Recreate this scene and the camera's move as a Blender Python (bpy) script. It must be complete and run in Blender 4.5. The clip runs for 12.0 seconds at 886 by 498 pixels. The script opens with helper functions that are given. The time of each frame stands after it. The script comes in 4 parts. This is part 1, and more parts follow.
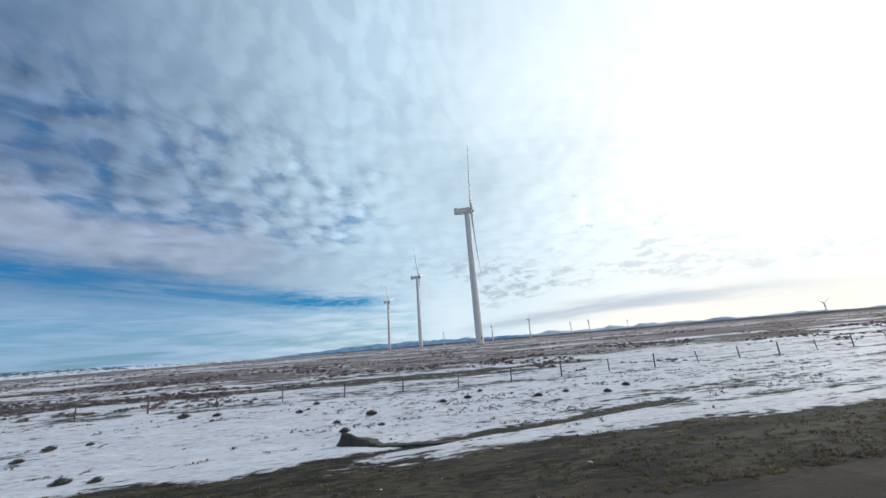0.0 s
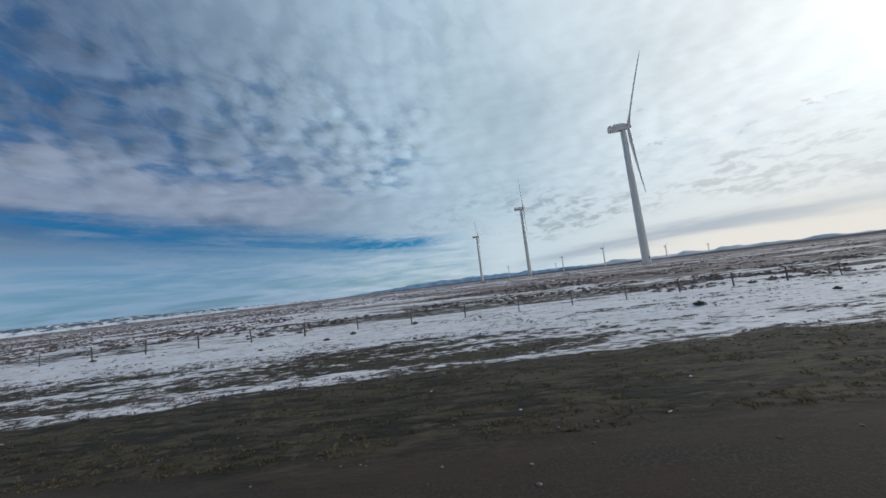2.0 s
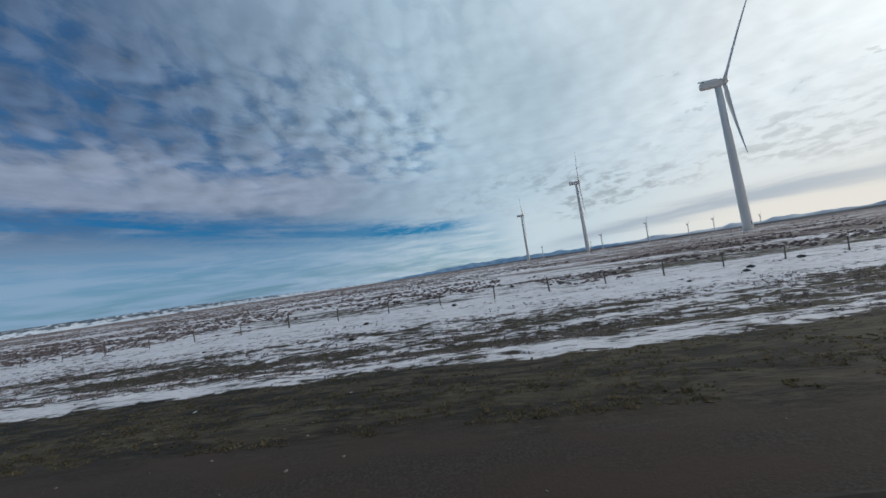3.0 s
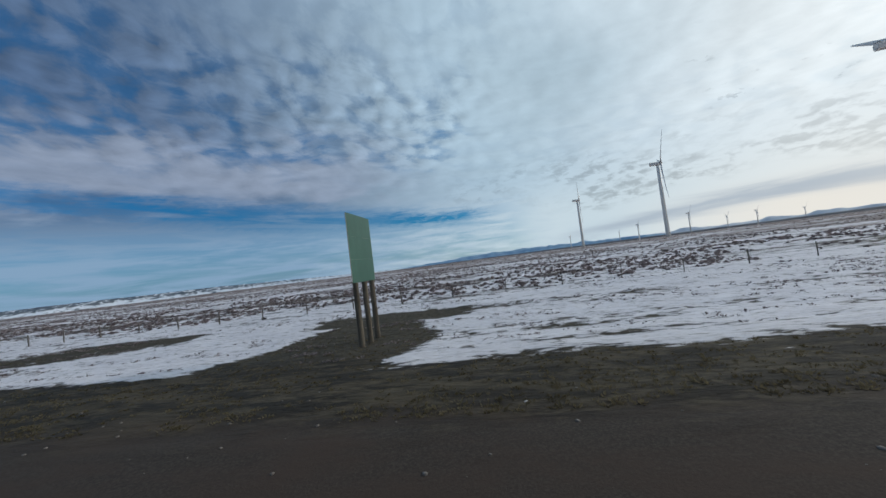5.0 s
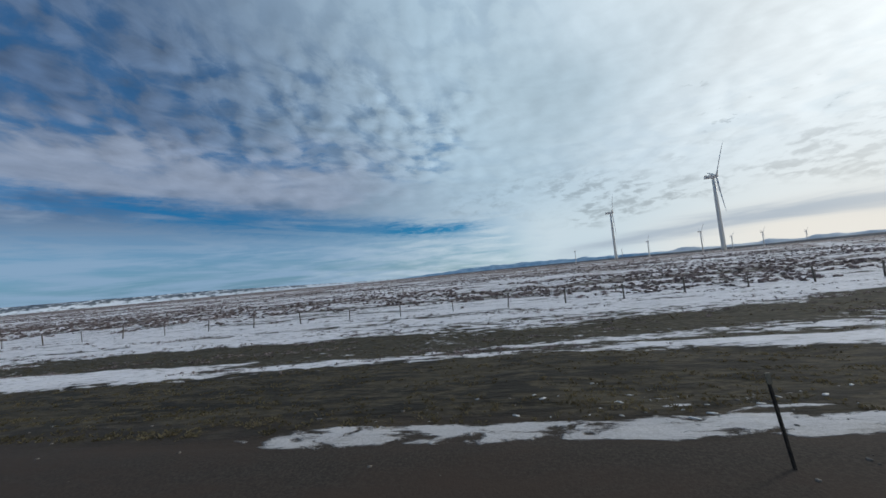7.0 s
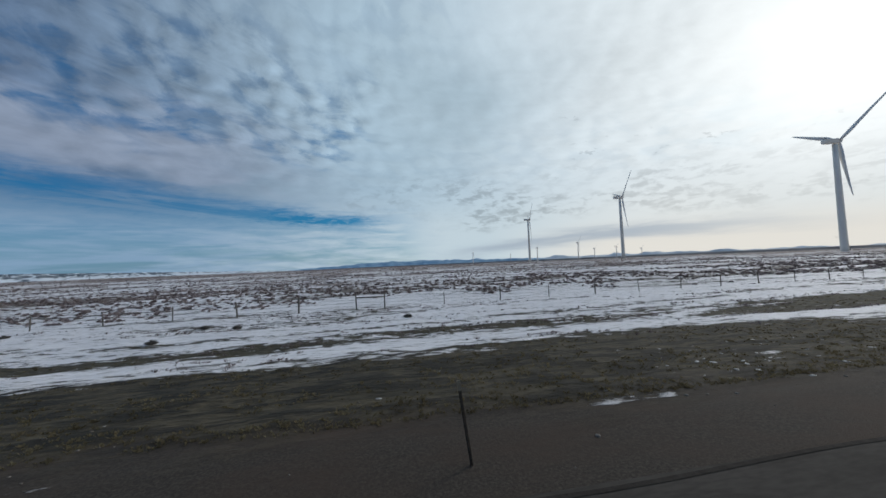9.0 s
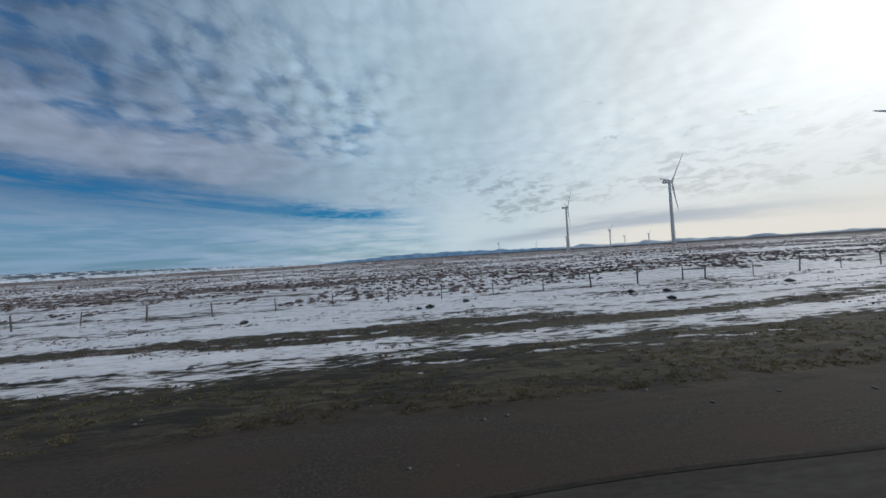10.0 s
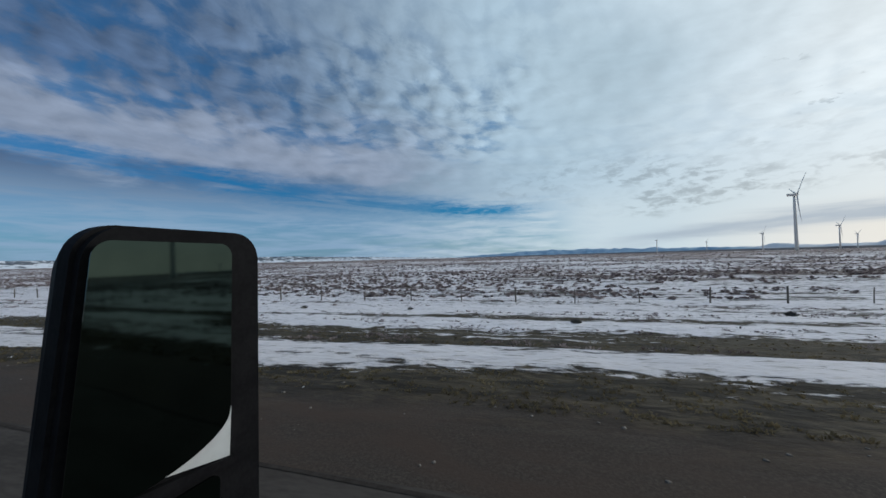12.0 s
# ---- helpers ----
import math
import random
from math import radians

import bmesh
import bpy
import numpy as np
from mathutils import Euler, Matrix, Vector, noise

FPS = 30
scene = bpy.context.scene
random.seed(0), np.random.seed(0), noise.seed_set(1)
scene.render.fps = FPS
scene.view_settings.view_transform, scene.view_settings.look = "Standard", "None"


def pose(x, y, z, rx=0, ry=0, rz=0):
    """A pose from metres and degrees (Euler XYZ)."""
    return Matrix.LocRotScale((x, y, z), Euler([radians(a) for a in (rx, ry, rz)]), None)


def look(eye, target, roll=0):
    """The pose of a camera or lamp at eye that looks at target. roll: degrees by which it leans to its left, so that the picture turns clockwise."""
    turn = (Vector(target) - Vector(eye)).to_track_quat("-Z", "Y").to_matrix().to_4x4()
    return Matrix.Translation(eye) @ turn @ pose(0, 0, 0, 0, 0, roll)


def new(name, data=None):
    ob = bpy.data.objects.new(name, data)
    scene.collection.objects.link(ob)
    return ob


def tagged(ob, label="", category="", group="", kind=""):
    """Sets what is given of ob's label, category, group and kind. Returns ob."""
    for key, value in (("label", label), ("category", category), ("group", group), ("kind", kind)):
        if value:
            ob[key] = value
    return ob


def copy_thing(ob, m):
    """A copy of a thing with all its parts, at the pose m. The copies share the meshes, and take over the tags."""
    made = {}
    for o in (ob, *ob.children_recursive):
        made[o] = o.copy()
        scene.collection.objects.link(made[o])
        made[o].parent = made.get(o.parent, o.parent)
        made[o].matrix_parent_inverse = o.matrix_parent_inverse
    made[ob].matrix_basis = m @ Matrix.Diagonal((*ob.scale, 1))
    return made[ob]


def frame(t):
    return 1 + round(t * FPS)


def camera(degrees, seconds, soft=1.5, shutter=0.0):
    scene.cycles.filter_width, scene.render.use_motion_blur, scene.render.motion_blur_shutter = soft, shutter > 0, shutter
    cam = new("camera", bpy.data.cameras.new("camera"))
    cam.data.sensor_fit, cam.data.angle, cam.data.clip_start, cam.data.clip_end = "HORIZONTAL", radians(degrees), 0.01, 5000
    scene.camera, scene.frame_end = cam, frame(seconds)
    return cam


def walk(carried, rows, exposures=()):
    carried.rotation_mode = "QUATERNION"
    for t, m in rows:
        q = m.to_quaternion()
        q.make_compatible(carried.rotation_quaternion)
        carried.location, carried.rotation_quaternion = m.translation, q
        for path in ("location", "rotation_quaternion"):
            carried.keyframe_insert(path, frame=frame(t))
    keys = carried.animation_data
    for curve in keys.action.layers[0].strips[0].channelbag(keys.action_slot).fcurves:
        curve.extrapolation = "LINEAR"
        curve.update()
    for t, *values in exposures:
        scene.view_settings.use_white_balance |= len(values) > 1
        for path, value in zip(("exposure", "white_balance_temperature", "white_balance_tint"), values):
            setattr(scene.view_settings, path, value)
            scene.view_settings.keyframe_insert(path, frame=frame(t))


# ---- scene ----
# ---- camera: a passenger's view from a truck at motorway speed, looking out to the side ----
cam = camera(104.7, 12.0, soft=1.55, shutter=0.0)
SPEED, EYE = 31.518, 2.75
TURNS = [
    (0.0, -8.15, 15.71, 4.46), (0.5, -6.26, 12.58, 4.97), (1.0, -3.59, 9.37, 5.57), (1.5, -1.10, 7.35, 6.07),
    (2.0, 1.24, 6.19, 6.78), (2.5, 3.55, 5.24, 7.69), (3.0, 6.04, 4.10, 8.56), (3.5, 7.89, 3.31, 8.91),
    (5.5, 8.53, 2.54, 6.75), (6.0, 8.05, 3.31, 6.43), (6.5, 8.00, 3.98, 5.95), (7.0, 7.92, 4.46, 5.24),
    (9.0, -9.80, 2.72, 2.32), (9.5, -10.82, 2.15, 2.70), (10.0, -6.21, 1.46, 3.38), (10.5, 1.40, 0.82, 3.70),
    (11.0, 8.34, 0.53, 3.21), (11.5, 12.88, 0.75, 2.19), (12.0, 15.11, 1.60, 1.41)]
walk(cam, [(t, pose(-SPEED * t, 0, EYE, 90 + pitch, roll, yaw)) for t, yaw, pitch, roll in TURNS],
     exposures=[(0.0, 0.33), (0.5, 0.27), (1.0, 0.08), (1.5, 0.0), (2.0, -0.05), (3.0, -0.08), (5.5, -0.02), (7.0, -0.02),
                (9.0, -0.12), (10.0, -0.12), (11.0, -0.05), (12.0, 0.0)])

# ---- node helpers ----
SUN_AZ, SUN_EL = 62.0, 22.0


class Nodes:
    """Short-hand for node trees: math on sockets and numbers."""

    def __init__(self, tree):
        self.tree = tree
        tree.nodes.clear()

    def add(self, kind, **values):
        node = self.tree.nodes.new(kind)
        for key, value in values.items():
            setattr(node, key, value)
        return node

    def put(self, socket, value):
        if isinstance(value, bpy.types.NodeSocket):
            self.tree.links.new(value, socket)
        elif isinstance(value, tuple) and len(value) == 3 and socket.type == "RGBA":
            socket.default_value = (*value, 1)
        else:
            socket.default_value = value

    def m(self, op, a, b=0.0, c=0.0):
        node = self.add("ShaderNodeMath", operation=op)
        for k, value in enumerate((a, b, c)):
            self.put(node.inputs[k], value)
        return node.outputs[0]

    def step(self, value, lo, hi):
        node = self.add("ShaderNodeMapRange", interpolation_type="SMOOTHSTEP")
        for k, v in enumerate((value, lo, hi, 0.0, 1.0)):
            self.put(node.inputs[k], v)
        return node.outputs[0]

    def mix(self, f, a, b, blend="MIX"):
        node = self.add("ShaderNodeMix", data_type="RGBA", blend_type=blend)
        self.put(node.inputs[0], f), self.put(node.inputs[6], a), self.put(node.inputs[7], b)
        return node.outputs[2]

    def noise(self, vector, scale, detail=4.0, rough=0.55, distort=0.0):
        node = self.add("ShaderNodeTexNoise")
        self.put(node.inputs["Vector"], vector), self.put(node.inputs["Scale"], scale)
        self.put(node.inputs["Detail"], detail), self.put(node.inputs["Roughness"], rough), self.put(node.inputs["Distortion"], distort)
        return node.outputs["Fac"]

    def add_colour(self, vector):
        node = self.add("ShaderNodeTexNoise")
        self.put(node.inputs["Vector"], vector)
        node.inputs["Scale"].default_value, node.inputs["Detail"].default_value = 4.0, 3.0
        return node.outputs["Color"]

    def vec(self, x, y, z):
        node = self.add("ShaderNodeCombineXYZ")
        for k, value in enumerate((x, y, z)):
            self.put(node.inputs[k], value)
        return node.outputs[0]

    def split(self, vector):
        node = self.add("ShaderNodeSeparateXYZ")
        self.put(node.inputs[0], vector)
        return node.outputs[0], node.outputs[1], node.outputs[2]

    def place(self, vector, scale=(1, 1, 1), move=(0, 0, 0)):
        node = self.add("ShaderNodeMapping")
        self.put(node.inputs["Vector"], vector)
        node.inputs["Scale"].default_value, node.inputs["Location"].default_value = scale, move
        return node.outputs[0]


# ---- world: broken altocumulus over a clear winter sky ----
world = bpy.data.worlds.new("sky")
scene.world = world
world.use_nodes = True
n = Nodes(world.node_tree)
way = n.add("ShaderNodeTexCoord").outputs["Generated"]
dx, dy, dz = n.split(way)
el = n.m("MULTIPLY", n.m("ARCSINE", dz), 57.296)
az = n.m("MULTIPLY", n.m("ARCTAN2", dx, dy), 57.296)
sky = n.add("ShaderNodeTexSky", sky_type="NISHITA", sun_disc=False, sun_elevation=radians(SUN_EL), sun_rotation=radians(SUN_AZ))
clear = n.mix(1.0, n.mix(1.0, sky.outputs[0], (0.075, 0.075, 0.075), "MULTIPLY"),
              n.mix(n.step(el, 11.0, 22.0), (0.13, 0.64, 1.10), (0.16, 0.78, 1.25)), "MULTIPLY")
flat = n.m("ADD", n.m("MAXIMUM", dz, 0.0), 0.14)
deck = n.vec(n.m("DIVIDE", dx, flat), n.m("DIVIDE", dy, flat), 0.0)
dome = n.m("ADD", n.m("MAXIMUM", dz, 0.0), 0.42)
reach = n.m("DIVIDE", n.m("SQRT", n.m("SUBTRACT", 1.0, n.m("MULTIPLY", dz, dz))), dome)
vault = n.vec(n.m("MULTIPLY", az, 0.0185), n.m("MULTIPLY_ADD", az, -0.0035, reach), 0.0)
sheet = n.vec(n.m("MULTIPLY", az, 0.035), n.m("MULTIPLY", el, 0.32), 0.0)


def between(value, a, b, c, d):
    """1 between b and c, fading out to a and d."""
    return n.m("MULTIPLY", n.step(value, a, b), n.m("SUBTRACT", 1.0, n.step(value, c, d)))


def hump(value, mid, width):
    off = n.m("DIVIDE", n.m("SUBTRACT", value, mid), width)
    return n.m("POWER", 2.718, n.m("MULTIPLY", n.m("MULTIPLY", off, off), -1.0))


def line(value, a, b, lo, hi):
    node = n.add("ShaderNodeMapRange")
    for k, v in enumerate((value, a, b, lo, hi)):
        n.put(node.inputs[k], v)
    return node.outputs[0]


large = n.noise(n.place(deck, (0.8, 1.0, 1.0), (8.2, 4.4, 0.0)), 1.1, 3.0, 0.5, 0.2)
medium = n.noise(n.place(deck, (1.0, 0.9, 1.0), (2.7, 6.1, 0.0)), 2.3, 4.0, 0.55, 0.3)
wisp = n.noise(sheet, 2.2, 5.0, 0.6, 0.4)
fine = n.noise(n.place(deck, (1.0, 1.5, 1.0), (1.0, 5.0, 0.0)), 10.0, 4.0, 0.6, 0.5)
# rounded cloud cells with gaps between them, and the same cells a little sunward for their light and shade
bent = n.mix(0.07, vault, n.add_colour(vault))


def cell_height(move):
    puff = n.add("ShaderNodeTexVoronoi", feature="SMOOTH_F1")
    n.put(puff.inputs["Vector"], n.place(bent, (1.0, 0.95, 1.0), (0.4 + move[0], 2.9 + move[1], 0.0)))
    puff.inputs["Scale"].default_value, puff.inputs["Smoothness"].default_value = 16.5, 0.55
    rough = n.noise(n.place(vault, (1.0, 1.25, 1.0), (3.1 + move[0], 1.7 + move[1], 0.0)), 9.5, 5.0, 0.6, 0.35)
    return n.m("ADD", n.m("MULTIPLY", n.m("SUBTRACT", 0.62, puff.outputs["Distance"]), 0.62), n.m("MULTIPLY", n.m("SUBTRACT", rough, 0.5), 1.15))


cells = cell_height((0.0, 0.0))
moulding = n.m("SUBTRACT", cells, cell_height((0.024, 0.014)))
gap = n.m("SUBTRACT", 1.0, n.step(cells, -0.10, 0.17))
# the broken belt away from the sun, a smooth sheet below it, softer cloud above
el_bent = n.m("MULTIPLY_ADD", n.m("SUBTRACT", medium, 0.5), 13.0, el)
az_bent = n.m("MULTIPLY_ADD", n.m("SUBTRACT", medium, 0.5), 22.0, az)
belt = n.m("MULTIPLY", n.step(n.m("SUBTRACT", el_bent, line(az, -70.0, 0.0, 18.0, 17.0)), -1.5, 2.5),
           n.m("SUBTRACT", 1.0, n.step(n.m("SUBTRACT", el_bent, line(az, -66.0, -5.0, 37.0, 27.5)), -4.0, 5.0)))
belt = n.m("MULTIPLY", belt, n.m("SUBTRACT", 1.0, n.step(az_bent, -7.0, 0.0)))
above = n.m("MULTIPLY", n.m("MULTIPLY", n.step(el, 26.0, 38.0), 0.18), n.m("SUBTRACT", 1.0, n.step(az_bent, 0.0, 26.0)))
sheet_gap = n.m("MULTIPLY", between(el, 11.0, 15.0, 18.0, 23.0), 0.07)
patchy = n.m("MULTIPLY_ADD", n.step(n.m("ADD", n.m("MULTIPLY", large, 0.5), n.m("MULTIPLY", fine, 0.5)), 0.40, 0.56), 0.55, 0.45)
holes = n.m("MULTIPLY", gap, n.m("ADD", n.m("MULTIPLY", belt, patchy), n.m("ADD", above, sheet_gap)))
sunward = n.step(n.m("MULTIPLY_ADD", n.m("SUBTRACT", medium, 0.5), 34.0, n.m("MULTIPLY_ADD", el, -0.28, az)), -38.0, 14.0)
cover = n.m("SUBTRACT", 1.0, n.m("MULTIPLY", holes, 0.66))
# the clear slot low down, ragged on top, rippled at its sunward end
slot_mid = n.m("MULTIPLY_ADD", az, -0.093, 6.9)
slot_el = n.m("ADD", n.m("MULTIPLY_ADD", n.m("SUBTRACT", wisp, 0.5), 3.6, el), n.m("MULTIPLY", n.m("SUBTRACT", fine, 0.5), 1.6))
slot = n.m("DIVIDE", n.m("SUBTRACT", slot_el, slot_mid), n.m("MULTIPLY_ADD", hump(az, -32.0, 16.0), 1.0, 1.05))
slot = n.m("POWER", 2.718, n.m("MULTIPLY", n.m("MULTIPLY", slot, slot), -1.0))
ripple = n.noise(n.vec(n.m("MULTIPLY", az, 0.30), n.m("MULTIPLY", el, 1.05), 0.0), 1.5, 3.0, 0.55, 0.6)
slot_part = n.m("ADD", n.m("MULTIPLY_ADD", hump(az, -50.0, 12.0), 0.22, 0.86), n.m("MULTIPLY", hump(az, -9.0, 6.5), n.m("MULTIPLY", n.step(ripple, 0.40, 0.56), 0.34)))
slot = n.m("MULTIPLY", slot, n.m("MULTIPLY", slot_part, n.m("SUBTRACT", 1.0, n.step(n.m("MULTIPLY_ADD", fine, 10.0, az), -1.0, 6.0))))
streak = n.noise(n.vec(n.m("MULTIPLY", az, 0.045), n.m("MULTIPLY_ADD", az, 0.03, n.m("MULTIPLY", el, 0.5)), 9.0), 1.3, 5.0, 0.62, 0.6)
slot = n.m("MULTIPLY", slot, n.m("MULTIPLY_ADD", n.step(streak, 0.36, 0.56), 0.5, 0.5))
low = n.m("SUBTRACT", 1.0, n.step(el, 5.0, 12.0))
veil = n.m("MAXIMUM", n.m("MULTIPLY_ADD", n.step(wisp, 0.36, 0.62), 0.42, 0.55), n.step(az, -10.0, 10.0))
cover = n.m("MULTIPLY", n.m("MULTIPLY_ADD", low, n.m("SUBTRACT", veil, 1.0), cover), n.m("SUBTRACT", 1.0, slot))
# light on the clouds: bluish grey far from the sun, white round it
sx, sy, sz = (math.sin(radians(SUN_AZ)) * math.cos(radians(SUN_EL)), math.cos(radians(SUN_AZ)) * math.cos(radians(SUN_EL)), math.sin(radians(SUN_EL)))
near = n.m("ADD", n.m("ADD", n.m("MULTIPLY", dx, sx), n.m("MULTIPLY", dy, sy)), n.m("MULTIPLY", dz, sz))
angle = n.m("MULTIPLY", n.m("ARCCOSINE", n.m("MINIMUM", near, 0.9999)), 57.296)
glow = n.m("SUBTRACT", 1.0, n.step(angle, 6.0, 62.0))
core = n.m("SUBTRACT", 1.0, n.step(angle, 0.0, 18.0))
cloud = n.mix(n.step(angle, 50.0, 98.0), (0.445, 0.585, 0.69), (0.118, 0.180, 0.285))
cloud = n.mix(n.step(angle, 86.0, 114.0), cloud, (0.078, 0.132, 0.238))
cloud = n.mix(glow, cloud, (0.90, 0.94, 0.945))
lilac = n.m("MULTIPLY", between(el_bent, 10.0, 14.0, 17.0, 24.0), n.m("SUBTRACT", 1.0, n.step(az, -30.0, -5.0)))
cloud = n.mix(n.m("MULTIPLY", lilac, 0.75), cloud, (0.31, 0.365, 0.47))
low_cloud = n.mix(sunward, (0.26, 0.395, 0.55), (0.60, 0.70, 0.75))
low_cloud = n.mix(n.step(az, 14.0, 46.0), low_cloud, (0.82, 0.84, 0.82))
cloud = n.mix(n.m("MULTIPLY", n.m("SUBTRACT", 1.0, n.step(el, 5.0, 13.0)), 0.9), cloud, low_cloud)
cream = n.m("MULTIPLY", n.m("SUBTRACT", 1.0, n.step(el, 2.0, 6.5)), n.step(az, 16.0, 40.0))
cloud = n.mix(n.m("MULTIPLY", cream, 0.8), cloud, (0.87, 0.81, 0.72))
# a smooth grey bank high up beside the glow
bank = n.m("MULTIPLY", hump(n.m("MULTIPLY_ADD", n.m("SUBTRACT", large, 0.5), 30.0, az), 13.0, 15.0), hump(n.m("MULTIPLY_ADD", n.m("SUBTRACT", large, 0.5), 16.0, el_bent), 26.0, 8.0))
cloud = n.mix(n.m("MULTIPLY", n.m("MULTIPLY", bank, 0.75), n.m("SUBTRACT", 1.0, n.m("MULTIPLY", glow, 0.5))), cloud, (0.36, 0.475, 0.555))
# light and shade on the cells, small ripples and flecks low on the sunward side, streaks over it
soft = n.m("ADD", n.m("MULTIPLY", n.m("SUBTRACT", medium, 0.5), 0.26), n.m("MULTIPLY", n.m("SUBTRACT", fine, 0.5), 0.10))
deep = n.m("MULTIPLY", n.m("MULTIPLY", n.step(el, 8.0, 16.0), n.m("SUBTRACT", 1.0, n.m("MULTIPLY", n.step(el, 28.0, 44.0), 0.65))), n.m("MULTIPLY_ADD", belt, 0.55, n.m("MULTIPLY_ADD", sunward, -0.26, 0.48)))
dark = n.m("ADD", n.m("ADD", 1.0, n.m("MULTIPLY", soft, n.step(el, 8.0, 18.0))), n.m("MULTIPLY", n.m("MULTIPLY", moulding, deep), 0.8))
small = n.noise(n.vec(n.m("MULTIPLY", az, 0.34), n.m("MULTIPLY", el, 0.85), 3.0), 1.5, 3.0, 0.58, 0.3)
where = n.noise(n.vec(n.m("MULTIPLY", az, 0.07), n.m("MULTIPLY", el, 0.16), 7.0), 1.5, 2.0, 0.5, 0.2)
rippled = n.m("MULTIPLY", between(n.m("MULTIPLY_ADD", n.m("SUBTRACT", where, 0.5), 8.0, el), 5.5, 8.0, 12.0, 16.5), n.step(az_bent, -12.0, 6.0))
fleck = n.m("MULTIPLY", n.m("MULTIPLY", n.step(small, 0.42, 0.66), rippled), n.m("MULTIPLY_ADD", n.step(where, 0.40, 0.58), 0.24, 0.07))
fleck = n.m("MULTIPLY", fleck, n.m("SUBTRACT", 1.0, n.m("MULTIPLY", n.step(az, 28.0, 50.0), 0.45)))
lone = n.m("MULTIPLY", n.m("MULTIPLY", n.step(small, 0.60, 0.70), n.step(where, 0.48, 0.60)), n.m("MULTIPLY", between(el, 13.0, 15.0, 22.0, 27.0), n.m("MULTIPLY", n.step(az, 26.0, 36.0), 0.26)))
dark = n.m("SUBTRACT", dark, n.m("ADD", fleck, lone))
dark = n.m("MAXIMUM", dark, n.m("MULTIPLY", core, 0.97))
bar_mid = n.m("SUBTRACT", 3.9, n.m("MULTIPLY", n.m("POWER", n.m("DIVIDE", n.m("SUBTRACT", az, 42.0), 22.0), 2.0), 1.2))
bar = n.m("DIVIDE", n.m("SUBTRACT", n.m("MULTIPLY_ADD", n.m("SUBTRACT", wisp, 0.5), 2.6, el), bar_mid), 0.9)
bar = n.m("POWER", 2.718, n.m("MULTIPLY", n.m("MULTIPLY", bar, bar), -1.0))
bar = n.m("MULTIPLY", bar, n.m("MULTIPLY", n.step(az, 6.0, 20.0), n.m("SUBTRACT", 1.0, n.step(az, 36.0, 66.0))))
shade = n.add("ShaderNodeCombineColor")
for k in range(3):
    n.put(shade.inputs[k], dark)
cloud = n.mix(1.0, cloud, shade.outputs[0], "MULTIPLY")
cloud = n.mix(n.m("MULTIPLY", bar, 0.78), cloud, (0.38, 0.45, 0.53))
total = n.mix(cover, clear, cloud)
total = n.mix(n.m("MULTIPLY", core, 0.9), total, (1.25, 1.25, 1.22))
total = n.mix(1.0, total, (0.975, 1.0, 1.022), "MULTIPLY")
total = n.mix(n.step(el, -2.0, -0.5), (0.25, 0.24, 0.24), total)
back = n.add("ShaderNodeBackground")
n.put(back.inputs[0], total)
back.inputs[1].default_value = 1.0
n.tree.links.new(back.outputs[0], n.add("ShaderNodeOutputWorld").inputs[0])

sun_data = bpy.data.lights.new("sun", "SUN")
sun_data.energy, sun_data.angle, sun_data.color = 1.0, radians(12), (1.0, 0.95, 0.88)
new("sun", sun_data).matrix_world = look((sx * 100, sy * 100, sz * 100), (0, 0, 0))


# ---- materials ----
def material(name, rough=0.8, metal=0.0):
    mat = bpy.data.materials.new(name)
    mat.use_nodes = True
    k = Nodes(mat.node_tree)
    k.bsdf = k.add("ShaderNodeBsdfPrincipled")
    k.tree.links.new(k.bsdf.outputs[0], k.add("ShaderNodeOutputMaterial").inputs[0])
    k.bsdf.inputs["Roughness"].default_value, k.bsdf.inputs["Metallic"].default_value = rough, metal
    k.at = k.add("ShaderNodeTexCoord").outputs["Object"]
    return mat, k


def colour(k, value):
    k.put(k.bsdf.inputs["Base Color"], value)


def relief(k, height, depth, strength=1.0):
    bump = k.add("ShaderNodeBump")
    bump.inputs["Distance"].default_value, bump.inputs["Strength"].default_value = depth, strength
    k.put(bump.inputs["Height"], height)
    k.tree.links.new(bump.outputs[0], k.bsdf.inputs["Normal"])


def mottled(name, a, b, scale, rough=0.8, metal=0.0, stretch=(1, 1, 1), depth=0.0):
    """A surface of two tones at two scales, with a fine relief."""
    mat, k = material(name, rough, metal)
    coarse, grain = k.noise(k.place(k.at, stretch), scale, 4.0), k.noise(k.place(k.at, stretch), scale * 7, 3.0)
    both = k.m("ADD", k.m("MULTIPLY", coarse, 0.6), k.m("MULTIPLY", grain, 0.4))
    colour(k, k.mix(k.step(both, 0.35, 0.65), a, b))
    if depth:
        relief(k, both, depth)
    return mat


